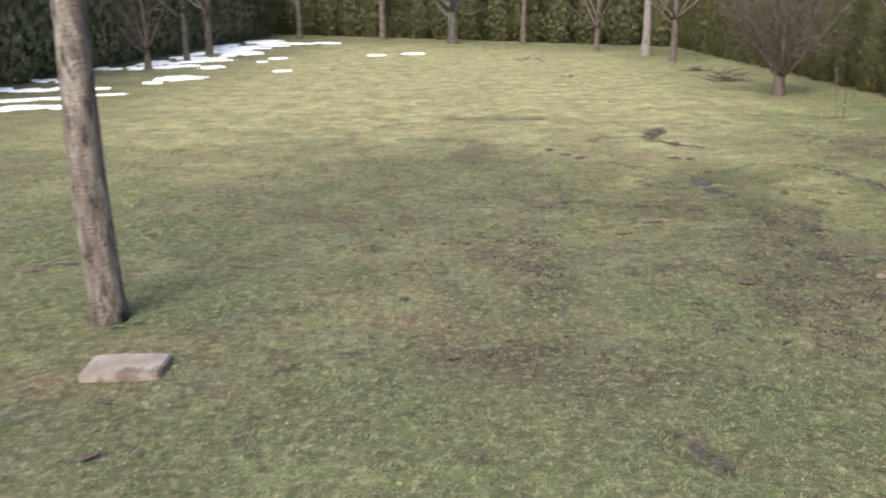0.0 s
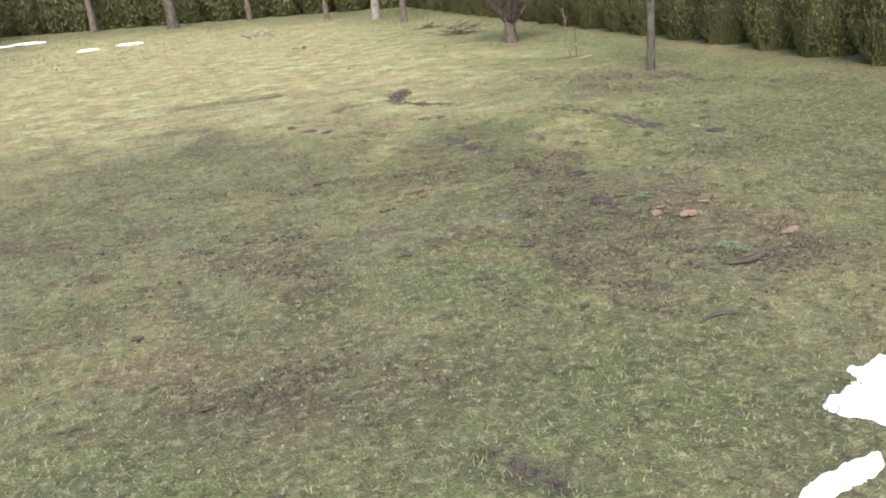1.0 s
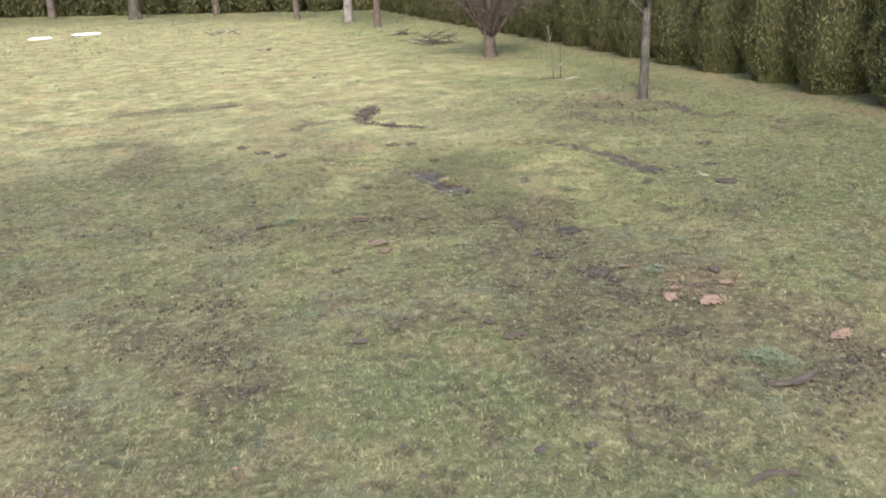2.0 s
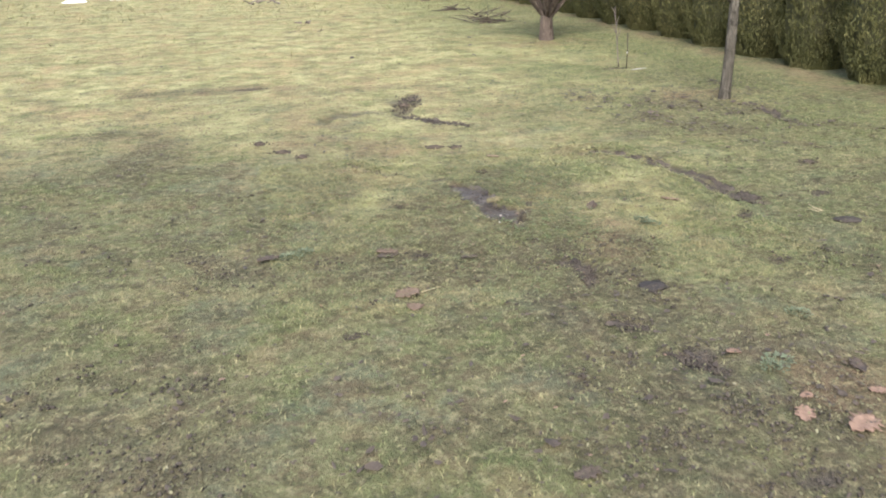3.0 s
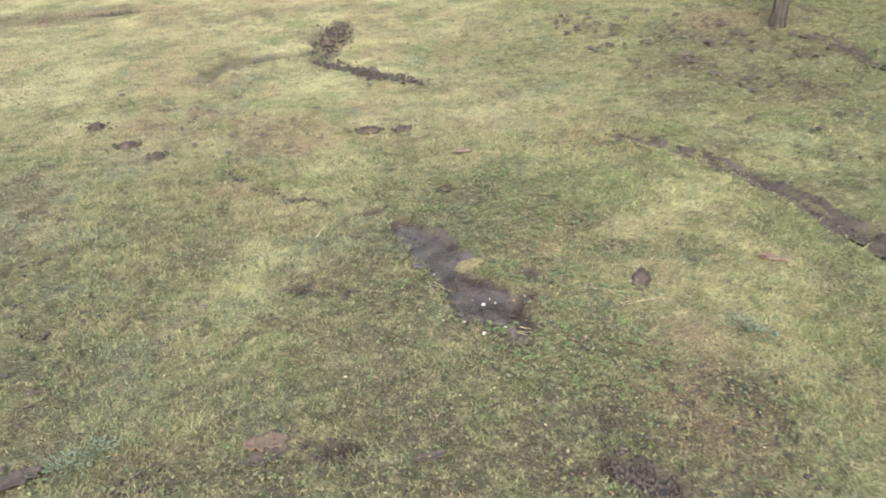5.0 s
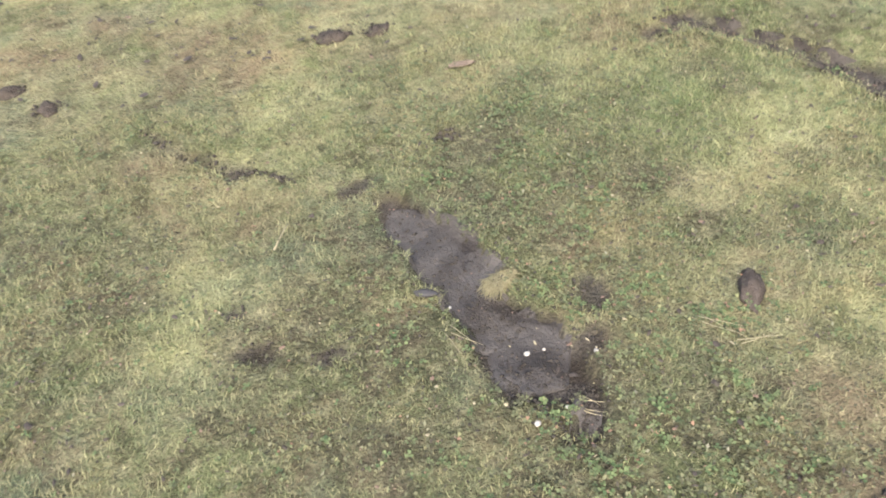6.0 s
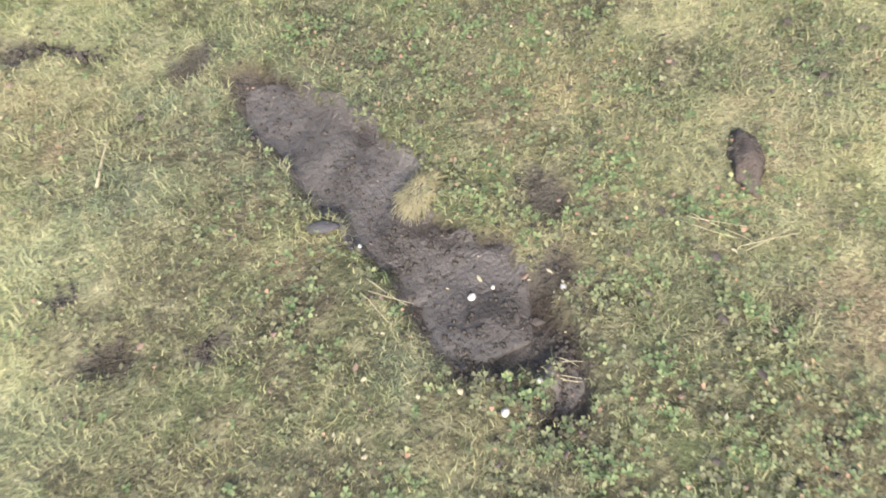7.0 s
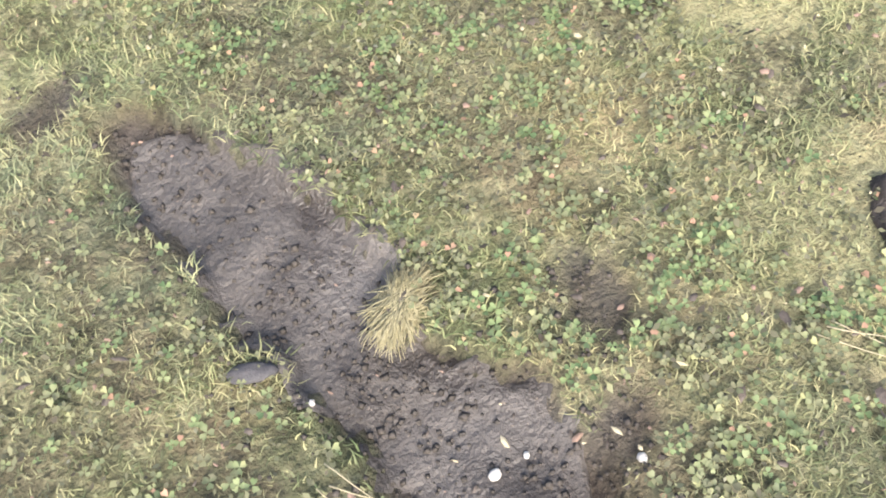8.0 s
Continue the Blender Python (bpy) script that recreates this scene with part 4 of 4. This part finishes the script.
def sticks(name, label, x, y, count, reach, tall, thick, seed, material=None):
    """A heap of thin sticks, each bent, lying over one another."""
    rng = random.Random(seed)
    root = tagged(new(name), label, "brushwood")
    root.location = (x, y, ground_z(x, y))
    for _ in range(count):
        w, r = rng.uniform(0, 6.28), reach * rng.random() ** 0.6
        at = (r * math.cos(w), 0.5 * r * math.sin(w), rng.uniform(0, tall) * (1 - r / reach / 1.3))
        d = rng.uniform(0, 6.28)
        t = Tubes()
        pts = branch_points(rng, at, (math.cos(d), math.sin(d), rng.uniform(-0.1, 0.45)), rng.uniform(0.5, 1.1) * reach, 4, 0.12, -0.01)
        pts = [Vector((p.x, p.y, max(p.z, 0.01))) for p in pts]
        t.add(pts, [thick, thick * 0.9, thick * 0.75, thick * 0.6, thick * 0.3], 5)
        t.made("stick", material or MAT_TWIG, root)


sticks("brush_heap", "heap of thin cut branches on the lawn", 5.43, 17.6, 60, 0.42, 0.26, 0.007, 3, MAT_BARK_RED)
sticks("brush_heap", "low scatter of broken branches on the lawn", 5.33, 20.0, 16, 0.3, 0.06, 0.012, 4, MAT_BARK_RED)
sticks("brush_heap", "few thin dark sticks beside the old tree", -2.10, 5.18, 8, 0.22, 0.04, 0.005, 7)
sticks("brush_heap", "few dark sticks on the far lawn", 1.82, 23.1, 9, 0.45, 0.12, 0.016, 5)
sticks("brush_heap", "short dark sticks on the far lawn", 2.44, 18.6, 4, 0.14, 0.05, 0.018, 6)


# ---------------------------------------------------------------- rosettes, tufts and straw
def rosette(x, y, size, seed):
    """A low clump of many small hairy leaves."""
    rng = random.Random(seed)
    verts, faces = [], []
    for k in range(90):
        w = 2.4 * k + rng.uniform(-0.3, 0.3)
        far = size * 0.75 * rng.random() ** 0.7
        ox, oy = far * math.cos(w), far * math.sin(w)
        w += rng.uniform(-0.9, 0.9)
        long, wide = size * rng.uniform(0.10, 0.20), size * rng.uniform(0.04, 0.08)
        rise, base = rng.uniform(0.1, 0.9), len(verts)
        for s in range(4):
            u = s / 3
            half = wide * math.sin(math.pi * (0.12 + 0.80 * u)) * 0.5
            for q in (-1, 0, 1):
                px, py = long * u, q * half
                verts.append((ox + px * math.cos(w) - py * math.sin(w), oy + px * math.sin(w) + py * math.cos(w), 0.008 + 0.012 * (1 - far / size) + long * rise * math.sin(1.5 * u) * 0.5 + 0.003 * q * q))
        for s in range(3):
            for q in range(2):
                b = base + s * 3 + q
                faces.append((b, b + 1, b + 4, b + 3))
    ob = mesh_object("leaf_rosette", verts, faces, MAT_ROSETTE, None, "pale grey-green leaf rosette in the lawn", True)
    ob.location = (x, y, ground_z(x, y))
    tagged(ob, "", "weed", "pale rosettes")


for k, (x, y, s) in enumerate([(3.10, 5.41, 0.075), (2.95, 4.37, 0.09), (1.47, 7.06, 0.07), (3.33, 7.08, 0.06), (3.42, 5.76, 0.07), (3.01, 4.38, 0.08), (3.36, 7.02, 0.07),
                                (1.40, 7.02, 0.08), (3.05, 5.36, 0.07), (3.02, 4.30, 0.09)]):
    rosette(x, y, s, 60 + k)


def tuft(name, label, x, y, long, wide, tall, count, turn, material, seed):
    """A clump of matted dry blades round a small turf lump."""
    rng = random.Random(seed)
    root = tagged(new(name), label, "tuft")
    root.matrix_world = pose(x, y, ground_z(x, y) + 0.004, 0, 0, turn)
    base = new("turf_lump", lump_mesh("turf_lump", long * 0.7, wide * 0.7, tall * 0.6, seed, MAT_RUN, 0.2))
    base.parent = root
    base.location = (0, 0, tall * 0.25)
    blades = Tubes()
    for _ in range(count):
        u, v = rng.uniform(-1, 1), rng.uniform(-1, 1)
        if u * u + v * v > 1:
            continue
        z = tall * math.sqrt(1 - 0.9 * (u * u + v * v))
        at = Vector((u * long * 0.85, v * wide * 0.85, z * 0.85))
        d = rng.uniform(-0.5, 0.5)
        blades.add(branch_points(rng, at, (math.cos(d) * rng.choice((1, -1)), math.sin(d) + 0.5 * v, 0.10), rng.uniform(0.018, 0.040), 3, 0.22, -0.22), [0.0010, 0.0009, 0.0007, 0.0003], 3)
    blades.made("grass_mat", material, root)


tuft("dry_tuft", "torn tuft of dry yellow grass by the scrape", 2.665, 7.699, 0.048, 0.026, 0.022, 1000, 28, MAT_TUFT, 5)


for x, y, size, seed in ((-1.30, 4.13, 0.05, 80), (-1.22, 4.20, 0.04, 81)):
    rosette(x, y, size, seed)


def straw(label, x, y, long, turn, seed, count=1, thick=0.0010):
    rng = random.Random(seed)
    root = tagged(new("straw"), label, "straw")
    root.matrix_world = pose(x, y, ground_z(x, y) + 0.016, 0, 0, turn)
    for k in range(count):
        t = Tubes()
        pts = branch_points(rng, (-long / 2 + rng.uniform(-0.01, 0.01), rng.uniform(-0.02, 0.02) * (count > 1), 0.006 * rng.random()),
                            (1, rng.uniform(-0.25, 0.25), 0.05), long * rng.uniform(0.7, 1.1), 6, 0.08, -0.01)
        t.add([(p.x, p.y, max(p.z, 0.0)) for p in pts], [thick * (1 - 0.1 * q) for q in range(7)], 5)
        t.made("stem", MAT_STRAW, root)


straw("pale straw stems at the edge of the scrape", 2.515, 7.534, 0.10, -62, 1, 3)
straw("pale dry grass stems lying on the lawn", 3.040, 7.355, 0.11, -55, 2, 3)
straw("pale dry grass stem lying on the lawn", 3.110, 7.288, 0.10, -20, 3, 2)
straw("pale broken straw at the edge of the hole", 2.710, 7.284, 0.05, -40, 4, 6)
straw("long thin twig lying on the lawn", 2.21, 8.05, 0.10, 50, 5, 1, 0.003)
straw("pale dry grass stems by the flat stone", 4.29, 6.92, 0.10, 120, 6, 4, 0.002)
straw("thin pale twig on the lawn", 1.99, 6.455, 0.12, 43, 7, 1, 0.0025)


def clover(count, x0, x1, y0, y1, seed):
    """Low clover: three small folded leaflets on each spot, thicker beside the bare earth."""
    rng = np.random.default_rng(seed)
    x, y = rng.uniform(x0, x1, count), rng.uniform(y0, y1, count)
    soil, worn, blond, rust, lush, z = lawn(x, y)
    bed = clover_bed(x, y)
    keep = rng.random(count) < (1 - smooth(0.1, 0.4, soil)) * np.maximum(0.17, bed) * smooth(0.28, 0.60, fbm(x, y, 11, 97, 4))
    x, y, z = x[keep], y[keep], z[keep]
    n = len(x)
    r = rng.uniform(0.0034, 0.0074, n)
    up = z + rng.uniform(0.006, 0.020, n)
    turn = rng.uniform(0, 6.28, n)
    verts, sides = [], []
    for leaf in range(3):
        w = turn + leaf * 2.094
        c, s = np.cos(w), np.sin(w)
        tilt = rng.uniform(-0.3, 0.5, n)
        for u, v, h in ((0, 0, 0), (0.75, 0.62, 0.25), (1.3, 0.45, 0.1), (1.15, 0, 0), (1.3, -0.45, 0.1), (0.75, -0.62, 0.25)):
            verts.append(np.stack([x + r * (u * c - v * s), y + r * (u * s + v * c), up + r * (h + tilt * u)], 1))
    verts = np.stack(verts, 1).reshape(-1, 3)
    base = np.arange(n)[:, None] * 18
    for leaf in range(3):
        o = leaf * 6
        for tri in ((0, 3, 1), (1, 3, 2), (0, 5, 3), (5, 4, 3)):
            sides.append(base + [o + q for q in tri])
    ob = new("clover", flat_mesh("clover", verts, np.concatenate(sides), MAT_CLOVER))
    return tagged(ob, "low green clover leaves among the grass", "clover", kind="stuff")


n = Nodes("clover_leaf", 0.6, 0.35)
pick = n.island()
colour = n.mix(n.span(pick, 0.0, 0.9), (0.048, 0.082, 0.032), (0.144, 0.186, 0.076))
colour = n.mix(n.noise(12.0, 5, lo=0.42, hi=0.58), colour, n.mix(pick, (0.072, 0.068, 0.040), (0.178, 0.186, 0.092)))
colour = n.mix(n.span(pick, 0.93, 0.96), colour, (0.225, 0.228, 0.105))
colour = n.mix(n.span(pick, 0.975, 0.985), colour, (0.270, 0.165, 0.105))
MAT_CLOVER = n.done(colour)
clover(34000, *NEAR, 8)


def litter(label, count, x0, x1, y0, y1, size, seed, material, hole=None):
    """Scattered bits of dead leaf, thatch and earth, a few centimetres long, lying in the grass."""
    rng = np.random.default_rng(seed)
    x, y = rng.uniform(x0, x1, count), rng.uniform(y0, y1, count)
    if hole:
        keep = ~((x > hole[0]) & (x < hole[1]) & (y > hole[2]) & (y < hole[3]))
        x, y = x[keep], y[keep]
    soil, worn, blond, rust, lush, z = lawn(x, y)
    keep = rng.random(len(x)) < 0.12 + 0.6 * worn + 0.4 * rust + 0.5 * smooth(0.55, 0.75, fbm(x, y, 1.3, 99, 3))
    x, y, z = x[keep], y[keep], z[keep]
    n = len(x)
    r = size * np.minimum(rng.lognormal(0, 0.5, n), 2.6)
    slim = rng.uniform(0.25, 0.8, n)
    w = rng.uniform(0, 6.28, n)
    c, s = np.cos(w), np.sin(w)
    ring = []
    for u, v in ((1, 0), (0.4, 0.8), (-0.5, 0.7), (-1, -0.1), (-0.3, -0.9), (0.5, -0.6)):
        du, dv = u * r * rng.uniform(0.6, 1.2, n), v * r * slim * rng.uniform(0.6, 1.2, n)
        ring.append(np.stack([x + du * c - dv * s, y + du * s + dv * c, z + 0.010 + r * rng.uniform(0, 0.45, n)], 1))
    ring.append(np.stack([x, y, z + 0.014 + 0.2 * r], 1))
    verts = np.stack(ring, 1).reshape(-1, 3)
    base = np.arange(n)[:, None] * 7
    sides = np.concatenate([base + [k, (k + 1) % 6, 6] for k in range(6)])
    return tagged(new("leaf_litter", flat_mesh("leaf_litter", verts, sides, material)), label, "litter", kind="stuff")


litter("dark bits of dead leaf and earth in the grass", 22000, -2.0, 6.5, 1.8, 13.0, 0.0085, 1, MAT_LEAF_DARK, NEAR)
litter("tan bits of dead leaf in the grass", 1600, -2.0, 6.5, 1.8, 13.0, 0.006, 2, MAT_LEAF, NEAR)
litter("small dark bits of dead leaf by the bare earth", 2600, *NEAR, 0.005, 3, MAT_LEAF_DARK)
litter("small tan bits of dead leaf by the bare earth", 2200, *NEAR, 0.0034, 4, MAT_LEAF)
litter("tiny pale flecks of dry leaf by the bare earth", 900, *NEAR, 0.0030, 8, MAT_STRAW)
litter("dark lumps of earth in the grass by the slim tree", 1500, 4.2, 6.2, 8.4, 11.0, 0.018, 6, MAT_LEAF_DARK)
litter("dark lumps of earth in the worn grass", 900, 1.5, 4.2, 4.0, 7.2, 0.014, 7, MAT_LEAF_DARK, NEAR)
litter("dark bits of dead leaf on the far lawn", 1600, -6.0, 6.5, 13.0, 26.0, 0.022, 5, MAT_LEAF_DARK)


n = Nodes("weed_leaf", 0.8, 0.2)
pick = n.island()
colour = n.mix(n.span(pick, 0.0, 0.5), (0.046, 0.039, 0.029), (0.092, 0.094, 0.056))
colour = n.mix(n.span(pick, 0.55, 0.95), colour, (0.158, 0.160, 0.088))
colour = n.mix(n.span(pick, 0.96, 1.0), colour, (0.210, 0.205, 0.145))
MAT_WEED = n.done(colour)


def weeds(label, count, x0, x1, y0, y1, size, seed, hole=None):
    """Small dull leaves of moss and weeds that fill the worn stretches."""
    rng = np.random.default_rng(seed)
    x, y = rng.uniform(x0, x1, count), rng.uniform(y0, y1, count)
    if hole:
        keep = ~((x > hole[0]) & (x < hole[1]) & (y > hole[2]) & (y < hole[3]))
        x, y = x[keep], y[keep]
    soil, worn, blond, rust, lush, z = lawn(x, y)
    keep = rng.random(len(x)) < (1 - smooth(0.2, 0.6, soil)) * (0.07 + 1.1 * worn ** 1.2 + 0.35 * lush + 0.45 * smooth(0.55, 0.72, fbm(x, y, 1.9, 103, 4)) * (1 - blond))
    x, y, z = x[keep], y[keep], z[keep]
    n = len(x)
    r = size * np.minimum(rng.lognormal(0, 0.35, n), 1.8)
    w = rng.uniform(0, 6.28, n)
    c, s = np.cos(w), np.sin(w)
    up = z + rng.uniform(0.010, 0.026, n)
    tilt, roll = rng.uniform(-0.5, 0.8, n), rng.uniform(-0.6, 0.6, n)
    ring = []
    for u, v in ((-1, 0), (0.1, -0.62), (1, 0), (0.1, 0.62)):
        ring.append(np.stack([x + r * (u * c - v * s), y + r * (u * s + v * c), up + r * (tilt * u + roll * v)], 1))
    base = np.arange(n)[:, None] * 4
    return tagged(new("weeds", flat_mesh("weeds", np.stack(ring, 1).reshape(-1, 3), base + [0, 1, 2, 3], MAT_WEED)), label, "weeds", kind="stuff")


weeds("small dull leaves of weeds in the worn lawn", 240000, -2.0, 6.6, 1.8, 12.5, 0.0046, 21, NEAR)
weeds("small dull leaves of weeds by the bare earth", 60000, *NEAR, 0.0034, 22)


# ---------------------------------------------------------------- snow
def snow_patch(x, y, rx, ry, turn, seed, label, grain=None, wild=3.0, rough=None):
    """A thin melting sheet of snow that dips into the grass along a ragged, holed edge."""
    grain = grain or min(rx, ry) / 11
    u, v = np.meshgrid(np.arange(-1.45 * rx, 1.45 * rx, grain), np.arange(-1.45 * ry, 1.45 * ry, grain))
    c, s = math.cos(radians(turn)), math.sin(radians(turn))
    px, py = u * c - v * s + x, u * s + v * c + y
    rough = rough or 3.2 / min(rx, ry)
    depth = 1 - np.hypot(u / rx, v / ry) ** 2 + wild * (fbm(px, py, rough, seed, 6) - 0.5)
    z = lawn(px.ravel(), py.ravel())[5].reshape(px.shape) + np.clip(0.10 * depth, -0.05, 0.016) + 0.014 + 0.012 * (fbm(px, py, 22, seed + 9, 3) - 0.5) * (depth > 0.1)
    rows, cols = px.shape
    i, j = np.meshgrid(np.arange(cols - 1), np.arange(rows - 1))
    corner = (j * cols + i).ravel()
    sides = np.stack([corner, corner + 1, corner + cols + 1, corner + cols], 1)
    sides = sides[(depth.ravel()[sides] > -0.25).any(1)]
    used = np.unique(sides)
    place = np.zeros(rows * cols, dtype=np.int64)
    place[used] = np.arange(len(used))
    verts = np.stack([px.ravel(), py.ravel(), z.ravel()], 1)[used] - (x, y, 0)
    me = flat_mesh("snow_patch", verts, place[sides], MAT_SNOW)
    me.polygons.foreach_set("use_smooth", [True] * len(me.polygons))
    ob = new("snow_patch", me)
    ob.location = (x, y, 0)
    return tagged(ob, label, "snow", "melting snow")


FAR_SNOW = [(-6.9, 13.2, 1.3, 0.30, 35), (-7.1, 14.6, 1.2, 0.28, 20), (-7.7, 16.2, 0.75, 0.35, 10), (-8.3, 17.9, 0.45, 0.3, 0), (-8.2, 21.2, 0.6, 0.45, 0),
            (-7.3, 22.6, 0.8, 1.2, 0), (-7.5, 25.2, 0.9, 2.2, -5), (-7.3, 28.6, 1.0, 2.2, 0), (-7.9, 32.2, 0.9, 2.6, 0), (-6.6, 32.5, 1.2, 0.6, 0)]
FAR_SNOW_SMALL = [(-5.8, 18.5, 0.40, 0.5, 0), (-6.0, 17.4, 0.18, 0.12, 0), (-6.0, 21.4, 0.25, 0.4, 0), (-5.1, 24.5, 0.25, 0.25, 0), (-4.0, 20.2, 0.18, 0.15, 0),
                  (-2.48, 25.7, 0.25, 0.2, 0), (-1.46, 26.3, 0.30, 0.25, 0), (-4.9, 32.5, 0.3, 0.3, 0), (-5.2, 23.2, 0.12, 0.12, 0), (-6.7, 16.3, 0.25, 0.12, 10), (-5.9, 13.4, 0.2, 0.1, 20)]
rng = random.Random(9)
for k, (x, y, rx, ry, turn) in enumerate(FAR_SNOW):
    for bit in range(9):
        u, v = (bit - 4) * 0.25 + rng.uniform(-0.15, 0.15), rng.uniform(-0.8, 0.8)
        c, q = math.cos(radians(turn)), math.sin(radians(turn))
        if rx > ry:
            px, py, sx, sy = u * rx, v * ry, 0.27 * rx * rng.uniform(0.4, 1.2), 0.40 * ry * rng.uniform(0.4, 1.2)
        else:
            px, py, sx, sy = v * rx, u * ry, 0.50 * rx * rng.uniform(0.4, 1.2), 0.24 * ry * rng.uniform(0.4, 1.2)
        snow_patch(x + px * c - py * q, y + px * q + py * c, sx, sy, turn, 60 + 9 * k + bit, "thin ragged sheet of melting snow beside the hedge")
for k, (x, y, rx, ry, turn) in enumerate(FAR_SNOW_SMALL):
    snow_patch(x, y, rx, ry, turn, 30 + k, "small leftover patch of melting snow")
snow_patch(2.87, 2.83, 0.39, 0.24, -8, 51, "bright sheet of melting snow on the lawn", 0.009, 2.3, 8.0)
snow_patch(2.20, 2.54, 0.15, 0.035, 14, 57, "small bright patch of melting snow on the lawn", 0.008, 1.8, 14.0)
